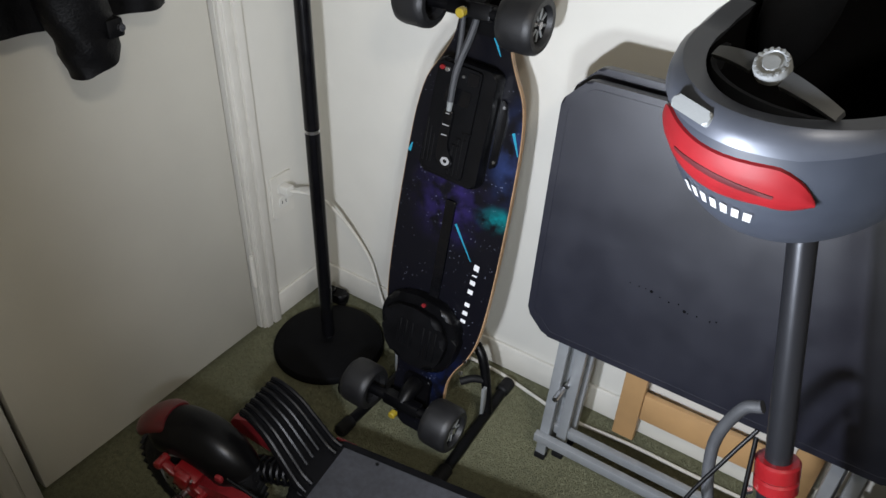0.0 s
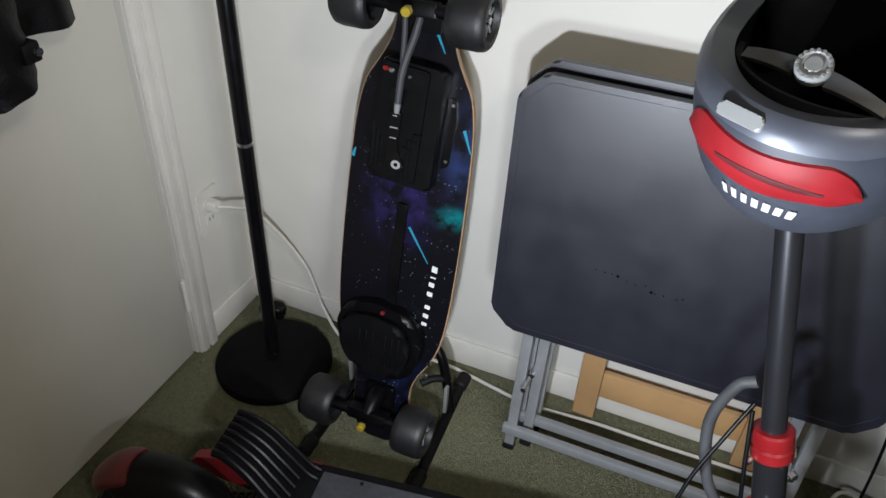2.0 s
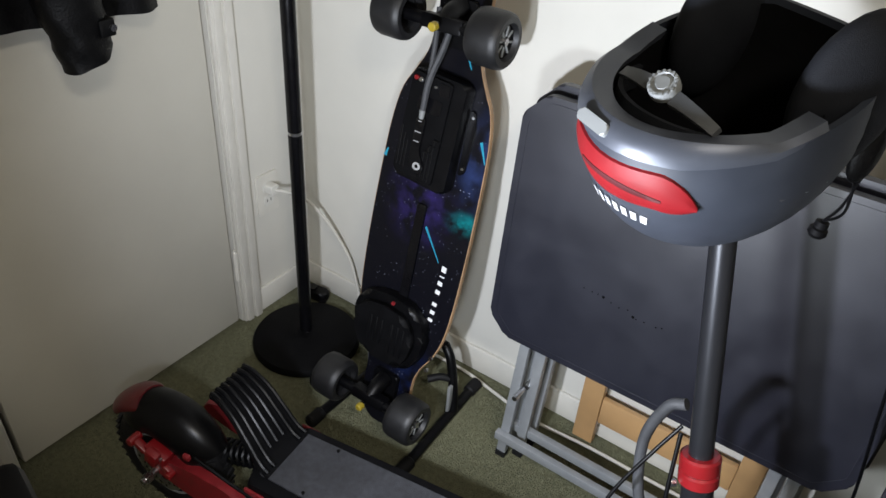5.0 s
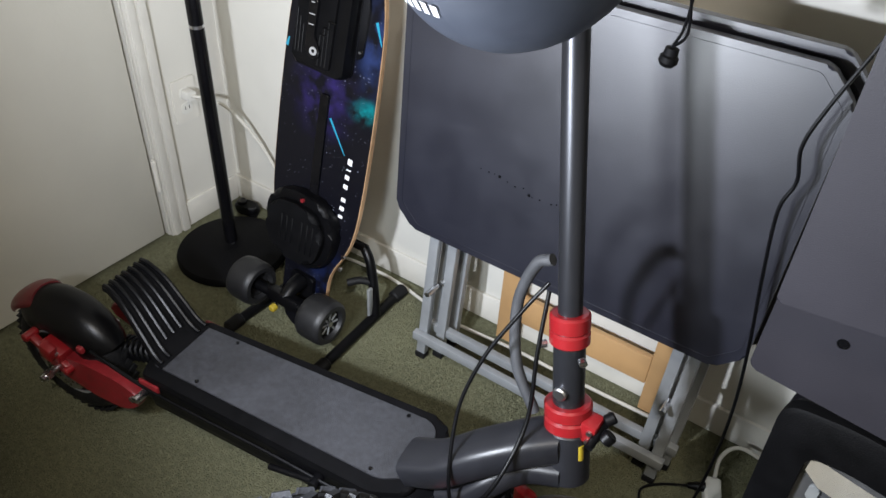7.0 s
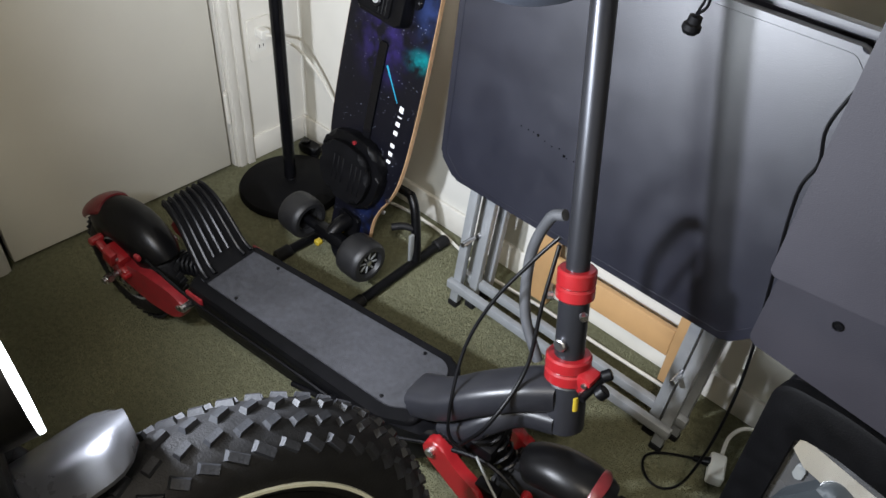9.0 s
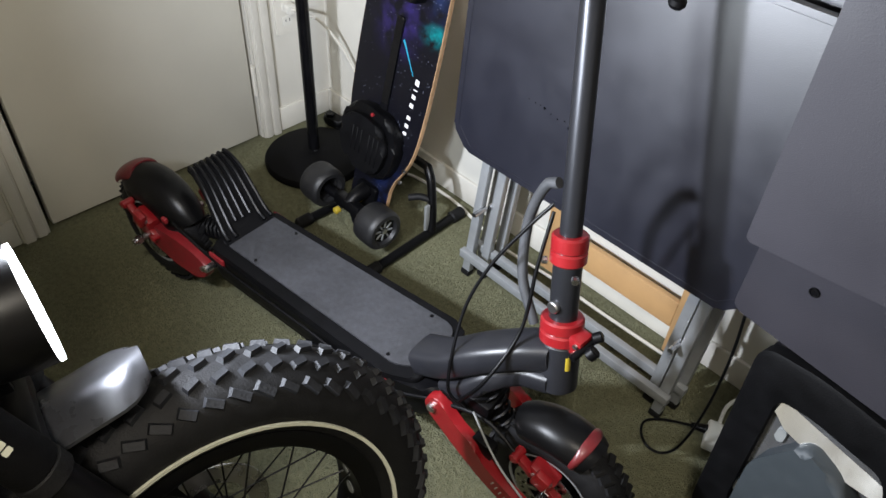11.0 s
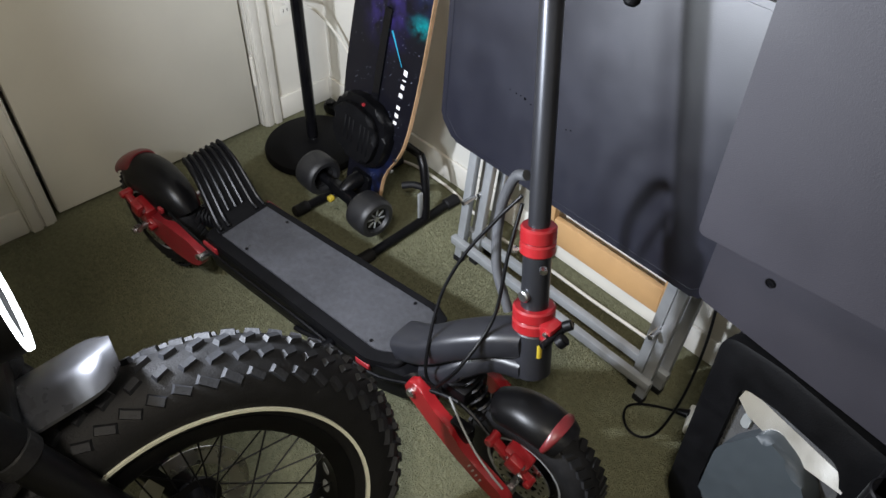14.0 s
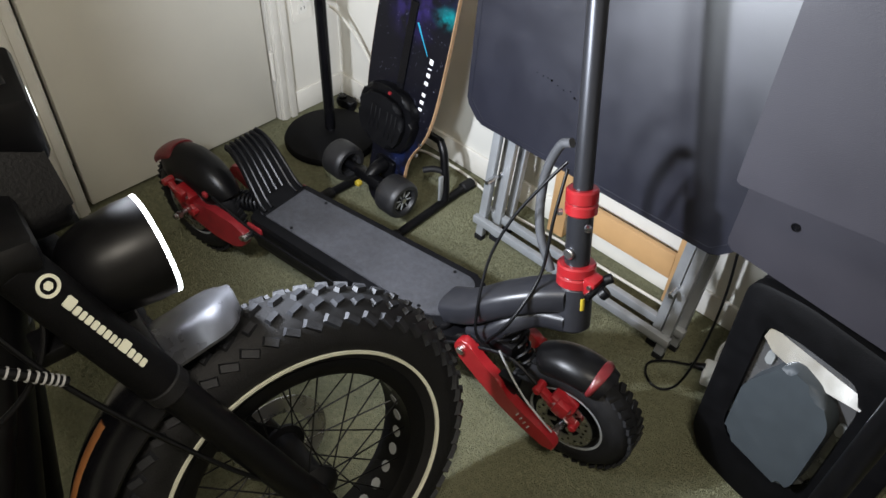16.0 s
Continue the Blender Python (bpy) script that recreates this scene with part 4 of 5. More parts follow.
nh = on_stem(0.385)
neck([sp(0.735, 0, 0.232), sp(0.79, 0, 0.266), sp(0.845, 0.015, 0.312), sp(0.905, 0.042, 0.345), nh + Vector((0.0, 0, -0.005))], 0.038, 0.027, "graphite upper neck arm")
neck([sp(0.80, 0, 0.215), sp(0.84, 0, 0.243), sp(0.87, 0.015, 0.275), sp(0.91, 0.045, 0.300), on_stem(0.335)], 0.036, 0.021, "graphite lower neck arm")
part("headset", cyl(B(), on_stem(0.315), on_stem(0.405), 0.033, 0.032, 32, 0.006), ARM, sc, "graphite headset tube")
part("reflector", cyl(B(), on_stem(0.372) + Vector((0.026, -0.014, 0)), on_stem(0.395) + Vector((0.026, -0.014, 0)), 0.006, seg=12), YELL, sc, "small yellow label")
clamp = part("fold_clamp", cyl(B(), on_stem(0.402), on_stem(0.422), 0.0345, None, 36, 0.003), RED, sc, "red folding clamp")
part("clamp_half", cyl(B(), on_stem(0.4225), on_stem(0.443), 0.0345, None, 36, 0.003), RED, clamp)
bm = B()
c0 = on_stem(0.415)
box(bm, c0 + Vector((0.024, -0.018, -0.012)), c0 + Vector((0.048, 0.014, 0.024)), 0.004)
part("clamp_lug", bm, RED, clamp)
bm = B()
cyl(bm, c0 + Vector((0.048, -0.035, 0.005)), c0 + Vector((0.052, 0.03, 0.015)), 0.006, seg=12)
cyl(bm, c0 + Vector((0.050, 0.01, 0.018)), c0 + Vector((0.060, 0.020, 0.026)), 0.009, seg=12, edge=0.002)
cyl(bm, c0 + Vector((0.060, -0.01, 0.002)), c0 + Vector((0.066, -0.002, 0.014)), 0.011, seg=12, edge=0.002)
part("clamp_lever", bm, BLACK, clamp)
for dz in (-0.004, 0.014):
    part("bolt", cyl(B(), c0 + Vector((0.040, -0.022, dz)), c0 + Vector((0.040, -0.016, dz)), 0.0045, seg=6), STEEL, clamp)
part("lower_stem", cyl(B(), on_stem(0.443), on_stem(0.535), 0.0225, None, 32), STEMB, sc)
bq = on_stem(0.470)
part("stem_bolt", cyl(B(), bq + Vector((-0.001, -0.020, 0)), bq + Vector((-0.001, -0.030, 0.001)), 0.010, seg=18, edge=0.002), STEEL, sc, "bright hexagon stem bolt")
col = part("stem_collar", cyl(B(), on_stem(0.533), on_stem(0.553), 0.0282, None, 36, 0.003), RED, sc, "red stem collar")
part("collar_half", cyl(B(), on_stem(0.5535), on_stem(0.578), 0.0282, None, 36, 0.003), RED, col)
for a in (-0.027, 0.027):
    part("bolt", cyl(B(), on_stem(0.532) + Vector((a, -0.016, -0.004)), on_stem(0.532) + Vector((a * 1.2, -0.022, -0.004)), 0.006, seg=8), STEEL, col)
part("stem", cyl(B(), on_stem(0.575), on_stem(0.985), 0.0168, None, 36, 0.002), STEMB, sc, "satin black steering tube")
# wires
for pts, r, material, label in (
        ([on_stem(0.645) + Vector((-0.024, -0.006, 0)), on_stem(0.63) + Vector((-0.05, -0.004, -0.005)), on_stem(0.55) + Vector((-0.085, 0.005, 0)), on_stem(0.46) + Vector((-0.085, 0.0, 0)), on_stem(0.395) + Vector((-0.055, 0.0, 0))], 0.0085, OUT, "thick grey cable sleeve"),
        ([on_stem(0.615) + Vector((-0.026, -0.012, 0)), on_stem(0.57) + Vector((-0.058, -0.03, 0)), on_stem(0.49) + Vector((-0.108, -0.055, 0)), on_stem(0.40) + Vector((-0.140, -0.080, 0)), sp(0.825, -0.050, 0.27), sp(0.86, -0.045, 0.235)], 0.0030, BLACK, "thin black brake cable"),
        ([on_stem(0.60) + Vector((-0.028, -0.008, 0)), on_stem(0.52) + Vector((-0.034, -0.03, 0)), on_stem(0.42) + Vector((-0.040, -0.052, 0)), sp(0.885, -0.035, 0.32), sp(0.85, -0.05, 0.25)], 0.0032, BLACK, "thin black brake cable")):
    bm = B()
    tube(bm, pts, r, 10)
    part("cable", bm, material, sc, label)

# ---- helmet hanging upside down on the steering tube ----
HF = Vector((0.45, 0.89, 0)).normalized()        # towards the brow
HS = Vector((-HF.y, HF.x, 0))
HC = Vector((1.108, -0.440, 1.066))
HM = axes(HC, HF, HS, (0, 0, 1)) @ pose(0, 0, 0, 3, 4, 0)
hel = thing("helmet", (HC.x, HC.y, 0.94), "matte graphite motorcycle-style helmet, upside down on the scooter stem", "helmet")


def helmet_ring(z):
    """Half length and width of the shell at a height; -0.13 is the crown."""
    f = max(0.0, 1 - ((0.02 - z) / 0.150) ** 2) ** 0.5 if z < 0.02 else 1 - 0.25 * ((z - 0.02) / 0.14) ** 2
    return 0.140 * f, 0.110 * f


def helmet_loop(z, rim=0.0, grow=0.0, n=48, dip=0.0):
    out = []
    for i in range(n):
        a = 2 * math.pi * i / n
        zz = z + dip * (0.5 - 0.5 * math.cos(a)) if dip else z
        L, W = helmet_ring(zz)
        out.append(Vector(((L + grow) * math.cos(a), (W + grow) * math.sin(a), zz)))
    return out


def rim_z(a):
    """The shell's mouth: low at the nape, high at the cheeks, cut away at the brow."""
    c = math.cos(a)
    return 0.030 - 0.024 * max(0.0, -c) ** 1.5 + 0.055 * max(0.0, c + 0.35) - 0.02 * max(0.0, c - 0.75) * 4


def shell(grow, lo, hi, a0=0, a1=2 * math.pi, n=64, rows=14, top=None):
    bm = B()
    cols = []
    full = abs(a1 - a0 - 2 * math.pi) < 1e-6
    for i in range(n if full else n + 1):
        a = a0 + (a1 - a0) * i / n
        z1 = min(hi, (top or rim_z)(a))
        col_ = []
        for k in range(rows + 1):
            t = k / rows
            z = lo + (z1 - lo) * t ** 1.6
            L, W = helmet_ring(z)
            col_.append(bm.verts.new(((L + grow) * math.cos(a), (W + grow) * math.sin(a), z)))
        cols.append(col_)
    m = len(cols)
    for i in range(m if full else m - 1):
        A_, B_ = cols[i], cols[(i + 1) % m]
        for k in range(rows):
            bm.faces.new((A_[k], B_[k], B_[k + 1], A_[k + 1]))
    return bm


bm = shell(0.0, -0.1299, 1.0)
bmesh.ops.remove_doubles(bm, verts=bm.verts[:], dist=0.0004)
bmesh.ops.solidify(bm, geom=bm.faces[:], thickness=-0.006)
shell_ob = part("shell", bm, HELM, hel, "graphite helmet shell", HM)
bm = shell(-0.014, -0.112, 0.2, top=lambda a: rim_z(a) - 0.004)
part("liner", bm, LINER, hel, "black foam liner", HM)
# raised nape rim
bm = B()
loops = []
for i in range(33):
    a = radians(95 + 170 * i / 32)
    tp = min(1.0, min(i, 32 - i) / 9)
    z = rim_z(a)
    L, W = helmet_ring(z)
    u = Vector((math.cos(a), math.sin(a), 0))
    c = Vector((L * math.cos(a), W * math.sin(a), z))
    loops.append([c + u * 0.001 + Vector((0, 0, 0.007)), c + u * 0.0065 + Vector((0, 0, 0.001)), c + u * (0.0055 + 0.0035 * tp) + Vector((0, 0, -0.009 * tp)), c + u * (0.0055 + 0.003 * tp) + Vector((0, 0, -0.002 - 0.015 * tp)), c - u * 0.001 + Vector((0, 0, -0.004 - 0.017 * tp)), c - u * 0.016 + Vector((0, 0, -0.004)), c - u * 0.019 + Vector((0, 0, 0.006))])
rings(bm, loops)
part("nape_rim", bm, HELMB, hel, "lighter grey nape rim", HM)
# red tail piece round the back
bm = B()
loops = []
for i in range(29):
    t = i / 28
    a = radians(137 + 92 * t)
    edge_ = max(0.0, (abs(2 * t - 1) - 0.62) / 0.38)
    half = 0.020 * (1 - edge_ ** 2.2) + 0.003
    mid = -0.038 - 0.005 * math.cos(math.pi * (2 * t - 1)) - 0.010 * edge_
    lp = []
    for g, dz in ((0.004, 1), (0.0085, 0.85), (0.0105, 0.4), (0.0108, 0.1), (0.0108, -0.15), (0.0105, -0.4), (0.0085, -0.85), (0.004, -1), (-0.002, 0)):
        z = mid + dz * half
        L, W = helmet_ring(z)
        lp.append(Vector(((L + g) * math.cos(a), (W + g) * math.sin(a), z)))
    loops.append(lp)
rings(bm, loops)
part("tail_light", bm, TAILR, hel, "translucent red tail light strip", HM)
bm = B()
loops = []
for i in range(15):
    t = i / 14
    a = radians(166 + 48 * t)
    h_ = 0.0045 * math.sin(math.pi * (0.08 + 0.84 * t)) ** 0.5
    lp = []
    for g, dz in ((0.0098, 1), (0.0116, 0.6), (0.0116, -0.6), (0.0098, -1)):
        z = -0.043 + dz * h_
        L, W = helmet_ring(z)
        lp.append(Vector(((L + g) * math.cos(a), (W + g) * math.sin(a), z)))
    loops.append(lp)
rings(bm, loops)
part("tail_slot", bm, SLOTR, hel, "dark slot in the tail light", HM)
# word below the red strip, as plain bars
for i, (a, w) in enumerate(((207, 4.2), (201, 4.0), (195, 4.0), (189, 3.8), (183, 3.6), (177, 3.4), (171, 3.2))):
    bm = B()
    vs = []
    for da, z in ((-w * 0.44, -0.083), (w * 0.36, -0.083), (w * 0.44, -0.071), (-w * 0.36, -0.071)):
        L, W = helmet_ring(z)
        q = radians(a + da * 1.15)
        vs.append(bm.verts.new(((L + 0.0098) * math.cos(q), (W + 0.0098) * math.sin(q), z)))
    bm.faces.new(vs)
    bmesh.ops.solidify(bm, geom=bm.faces[:], thickness=0.0006)
    part("print_bar", bm, PRINT, shell_ob, "white printed mark", HM)
# light button
bm = B()
prism(bm, rounded([(-0.006, -0.02), (0.006, -0.02), (0.006, 0.02), (-0.006, 0.02)], 0.004), -0.004, 0.003, 0.002)
part("switch_button", bm, GREYK, hel, "pale grey oval button", HM @ pose(-0.1475, 0.012, 0.001, 0, -62, 0))
# cradle with turning knob
bm = B()
loops = []
for i in range(25):
    a = radians(110 + 140 * i / 24)
    u = Vector((0.112 * math.cos(a), 0.088 * math.sin(a), 0.006))
    d = Vector((math.cos(a), math.sin(a), 0))
    loops.append([u + d * 0.002 + Vector((0, 0, 0.012)), u + d * 0.002 - Vector((0, 0, 0.012)), u - d * 0.003 - Vector((0, 0, 0.012)), u - d * 0.003 + Vector((0, 0, 0.012))])
rings(bm, loops)
cradle = part("head_cradle", bm, PADF, hel, "dark grey head cradle", HM)
bm = B()
KM = HM @ axes((-0.096, -0.006, 0.040), (0.0, 1.0, 0.1), (0.72, -0.07, 0.69), (-0.69, -0.07, 0.72)) @ Matrix.Scale(0.86, 4)
lathe(bm, [(0.0001, 0.006), (0.0075, 0.0062), (0.0085, 0.0048), (0.0115, 0.0048), (0.0125, 0.0062), (0.0155, 0.0055), (0.0165, 0.0035), (0.0165, -0.006), (0.0001, -0.006)], (0, 0, 0), (0, 0, 1), 32)
knob = part("turning_knob", bm, GREYK, cradle, "pale grey ridged turning knob", KM)
for i in range(16):
    a = 2 * math.pi * i / 16
    bm = B()
    cyl(bm, (0.014 * math.cos(a), 0.014 * math.sin(a), 0.004), (0.014 * math.cos(a), 0.014 * math.sin(a), 0.0072), 0.0017, seg=8)
    part("tick", bm, GREYK, cradle, m=KM)
bm = B()
loops = []
for i in range(9):
    t = i / 8
    c = Vector((0.0, -0.014 - 0.048 * t, -0.003 - 0.012 * t * t))
    w_ = 0.0075 * (1 - 0.35 * t)
    loops.append([c + Vector((-w_, 0, 0.003)), c + Vector((w_, 0, 0.003)), c + Vector((w_, 0, -0.003)), c + Vector((-w_, 0, -0.003))])
rings(bm, loops)
CAM_ = HM @ axes((-0.096, -0.006, 0.036), (0.72, 0, 0.69), (0, 1, 0), (-0.69, 0, 0.72))
other = bm.copy()
other.transform(Matrix.Diagonal((1, -1, 1, 1)))
part("cradle_arm", bm, ARMK, cradle, "grey plastic cradle arm", CAM_)
part("cradle_arm", other, ARMK, cradle, "grey plastic cradle arm", CAM_)
# cheek pads
for s in (-1, 1):
    bm = B()
    bmesh.ops.create_uvsphere(bm, u_segments=24, v_segments=14, radius=1)
    bm.transform(Matrix.Translation((0.050, s * 0.082, 0.055)) @ Matrix.Rotation(radians(8 * s), 4, "Z") @ Matrix.Diagonal((0.062, 0.026, 0.078, 1)))
    part("cheek_pad", bm, PADF, hel, "dark grey padded cheek lining", HM)
bm = B()
box(bm, (0.02, -0.02, 0.04), (0.05, 0.02, 0.046), 0.003)
part("label_tag", bm, WHITEP, hel, "small white inner tag", HM @ pose(0.02, 0, -0.09))
for i in range(3):
    a = radians(262 + i * 11)
    z = -0.022 + 0.006 * i
    L, W = helmet_ring(z)
    c = Vector((L * math.cos(a), W * math.sin(a), z))
    u = Vector((math.cos(a), math.sin(a) * 1.2, 0)).normalized()
    part("vent_button", cyl(B(), c - u * 0.003, c + u * 0.005, 0.0075, 0.006, 16, 0.001), STEEL, hel, "small bright vent stud", HM)
# ear flap and toggle cord
bm = B()
bmesh.ops.create_uvsphere(bm, u_segments=20, v_segments=12, radius=1)
bm.transform(Matrix.Translation((1.236, -0.318, 1.028)) @ Matrix.Rotation(0.9, 4, "Z") @ Matrix.Diagonal((0.019, 0.012, 0.042, 1)))
part("ear_flap", bm, LEATH, hel, "black padded ear flap")
bm = B()
tube(bm, [(1.244, -0.314, 1.01), (1.235, -0.285, 0.94), (1.222, -0.268, 0.905)], 0.0018, 6)
tube(bm, [(1.234, -0.312, 1.01), (1.240, -0.285, 0.935), (1.222, -0.268, 0.905)], 0.0018, 6)
cl = part("toggle_cord", bm, BLACK, hel)
bm = B()
lathe(bm, [(0.003, 0.012), (0.008, 0.010), (0.0085, 0.002), (0.011, 0.0), (0.0115, -0.006), (0.008, -0.011), (0.003, -0.013)], (1.222, -0.268, 0.895), (0.1, 0.1, 1), 14)
part("cord_toggle", bm, BLACKM, cl, "black barrel cord toggle")

# ---- fat-tyre bicycle, its front end ----
bk = thing("electric_bicycle", (BIKE_O.x, BIKE_O.y, 0), "matte black fat-tyre electric bicycle with its headlight on", "bicycle")
BKM = axes(BIKE_O, BIKE_D, -BIKE_R, BIKE_U)          # x ahead, y to its left, z up
CZ = 0.304
TM, TR = 0.239, 0.055
bm = B()
lathe(bm, [(TM + TR * math.cos(2 * math.pi * i / 28), TR * 0.98 * math.sin(2 * math.pi * i / 28)) for i in range(28)], (0, 0, CZ), (0, 1, 0), 72, True)
tyre = part("tyre", bm, RUBBER, bk, "knobbly black fat tyre, dusty", BKM)
bm = B()
box(bm, (-0.004, -0.0048, -0.008), (0.0042, 0.0048, 0.008))
for v in bm.verts:
    if v.co.x > 0:
        v.co.y *= 0.7
        v.co.z *= 0.8
knob_mesh = bpy.data.meshes.new("tread_knob")
bm.to_mesh(knob_mesh)
bm.free()
knob_mesh.materials.append(TREADR)
rk = random.Random(3)
for i in range(56):
    a0 = 2 * math.pi * i / 56
    for row, (b, w, l) in enumerate(((-0.98, 1.05, 1.1), (-0.46, 0.95, 0.9), (0.0, 0.85, 1.1), (0.45, 0.95, 0.9), (0.95, 1.05, 1.0))):
        a = a0 + (0.056 if row % 2 else 0)
        k_ob = new("tread_knob", knob_mesh)
        k_ob.parent = tyre
        place = BKM @ Matrix.Translation((0, 0, CZ)) @ Matrix.Rotation(-a, 4, "Y") @ Matrix.Translation((TM + (TR + 0.001) * math.cos(b), (TR + 0.001) * math.sin(b), 0)) @ Matrix.Rotation(b, 4, "Z") @ Matrix.Rotation((0.5 if row in (1, 2) else -0.5) + rk.uniform(-.1, .1), 4, "X") @ Matrix.Diagonal((1.15, w * rk.uniform(1.2, 1.5), l * rk.uniform(1.25, 1.65), 1))
        k_ob.matrix_basis = Matrix.Translation(-BASE[tyre]) @ place
for s in (-1, 1):
    bm = B()
    lathe(bm, [(0.2185, s * 0.050), (0.2235, s * 0.050), (0.2235, s * 0.0552), (0.2185, s * 0.0540)], (0, 0, CZ), (0, 1, 0), 72, True)
    part("reflective_ring", bm, RING, tyre, "pale reflective sidewall ring", BKM)
bm = B()
lathe(bm, [(0.178, -0.038), (0.186, -0.043), (0.204, -0.043), (0.204, 0.043), (0.186, 0.043), (0.178, 0.038)], (0, 0, CZ), (0, 1, 0), 64, True)
rim = part("rim", bm, BLACK, bk, "wide black rim with cut-outs", BKM)
for i in range(32):
    a = 2 * math.pi * (i + 0.5) / 32
    bm = B()
    cyl(bm, (0.1785 * math.cos(a), 0, CZ + 0.1785 * math.sin(a)), (0.1765 * math.cos(a), 0, CZ + 0.1765 * math.sin(a)), 0.010, seg=10)
    part("rim_cutout", bm, GREYK, rim, "pale rim tape in a cut-out", BKM)
bm = B()
lathe(bm, [(0.006, -0.072), (0.020, -0.070), (0.034, -0.058), (0.034, -0.052), (0.022, -0.050), (0.022, 0.050), (0.034, 0.052), (0.034, 0.058), (0.020, 0.070), (0.006, 0.072)], (0, 0, CZ), (0, 1, 0), 32)
hub = part("hub", bm, BLACK, bk, "black hub", BKM)
for i in range(36):
    s = -1 if i % 2 else 1
    a = 2 * math.pi * i / 36
    b = a + (0.55 if (i // 2) % 2 else -0.55)
    bm = B()
    cyl(bm, (0.031 * math.cos(b), s * 0.055, CZ + 0.031 * math.sin(b)), (0.179 * math.cos(a), s * 0.018, CZ + 0.179 * math.sin(a)), 0.0013, seg=6)
    part("spoke", bm, BLACK, hub, m=BKM)
bm = B()
lathe(bm, [(0.080, 0.066), (0.080, 0.068), (0.050, 0.068), (0.050, 0.066)], (0, 0, CZ), (0, 1, 0), 48, True)
part("brake_disc", bm, STEEL, bk, "steel brake disc", BKM)
# fork
for s in (-1, 1):
    lo, hi = Vector((-0.012, s * 0.088, CZ)), Vector((-0.225, s * 0.078, 0.823))
    way = (hi - lo).normalized()
    bm = B()
    cyl(bm, lo - way * 0.02, lo + way * 0.33, 0.023, 0.022, 20, 0.004)
    leg = part("fork_leg", bm, BLACK, bk, "black suspension fork leg", BKM)
    bm = B()
    cyl(bm, lo + way * 0.325, lo + way * 0.348, 0.0265, None, 20, 0.003)
    part("dust_seal", bm, RUBBER, leg, m=BKM)
    bm = B()
    cyl(bm, lo + way * 0.345, hi, 0.0265, 0.0265, 24, 0.004)
    up_ = part("fork_sleeve", bm, BLACKM, leg, "black upper fork sleeve", BKM)
    part("dropout", box(B(), lo - Vector((0.018, 0.012, 0.022)), lo + Vector((0.018, 0.012, 0.022)), 0.006), BLACK, leg, m=BKM)
    bm = B()
    cyl(bm, lo + Vector((0, s * 0.010, 0)), lo + Vector((0, s * 0.032, 0)), 0.010, seg=6)
    part("axle_nut", bm, STEEL, leg, m=BKM)
    if s < 0:
        # maker's mark on the sleeve, as plain shapes
        out = Vector((way.z, 0, -way.x)) * 0.4 + Vector((0, -1, 0)) * 0.9
        out = (out - way * out.dot(way)).normalized()
        sd = way.cross(out)
        mk = axes(hi - way * 0.032 + out * 0.0265, way, sd, out)
        bm = B()
        lathe(bm, [(0.012, 0.0), (0.012, 0.0012), (0.0085, 0.0012), (0.0085, 0.0)], (0, 0, 0), (0, 0, 1), 28, True)
        cyl(bm, (0, 0, 0), (0, 0, 0.001), 0.005, seg=6)
        part("round_mark", bm, RING, leg, "pale round printed mark", BKM @ mk)
        x = -0.022
        for i, w in enumerate((0.013, 0.008, 0.007, 0.008, 0.008, 0.008, 0.008, 0.007, 0.005, 0.013, 0.008, 0.009, 0.008)):
            bm = B()
            h = 0.0075 if i in (0, 9) else 0.0055
            prism(bm, rounded([(x - w + 0.0016, -0.0065), (x, -0.0065), (x, -0.0065 + h * 1.7), (x - w + 0.0016, -0.0065 + h * 1.7)], 0.002), -0.0006, 0.0012)
            part("print_bar", bm, RING, leg, "pale printed mark", BKM @ mk)
            x -= w + 0.0006
bm = B()
box(bm, (-0.265, -0.105, 0.812), (-0.195, 0.105, 0.850), 0.012)
part("fork_crown", bm, BLACK, bk, m=BKM)
bm = B()
box(bm, (-0.168, -0.080, 0.612), (-0.125, 0.080, 0.650), 0.010)
part("fork_brace", bm, BLACK, bk, m=BKM)
bm = B()
cyl(bm, (-0.235, 0, 0.80), (-0.32, 0, 1.0), 0.024, None, 24, 0.003)
part("head_tube", bm, BLACK, bk, m=BKM)
bm = B()
cyl(bm, (-0.31, 0, 0.80), (-0.80, 0, 0.36), 0.038, 0.042, 24, 0.003)
part("down_tube", bm, BLACK, bk, "thick black down tube", BKM)
bm = B()
cyl(bm, (-0.34, 0, 0.90), (-0.85, 0, 0.78), 0.026, 0.024, 24, 0.003)
part("top_tube", bm, BLACK, bk, m=BKM)
for p0, p1, r0 in (((0.93, -1.155, 0.74), (1.0, -1.33, 0.20), 0.040), ((0.90, -1.16, 0.62), (0.93, -1.24, 0.30), 0.030), ((0.97, -1.20, 0.62), (1.06, -1.36, 0.30), 0.022)):
    part("frame_tube", cyl(B(), p0, p1, r0, None, 24, 0.004), BLACK, bk, "black frame tube")
# cables
for k, pts in enumerate(([(-0.33, -0.05, 0.90), (-0.28, -0.075, 0.80), (-0.22, -0.095, 0.66), (-0.10, -0.10, 0.45), (-0.02, -0.06, 0.33)],
                         [(-0.36, 0.03, 0.92), (-0.25, 0.02, 0.84), (-0.22, -0.03, 0.74), (-0.27, -0.05, 0.66), (-0.40, -0.04, 0.60)],
                         [(-0.38, -0.06, 0.93), (-0.33, -0.09, 0.82), (-0.34, -0.08, 0.70), (-0.42, -0.06, 0.62)])):
    bm = B()
    tube(bm, pts, 0.0035, 8)
    part("cable", bm, BLACK, bk, m=BKM)
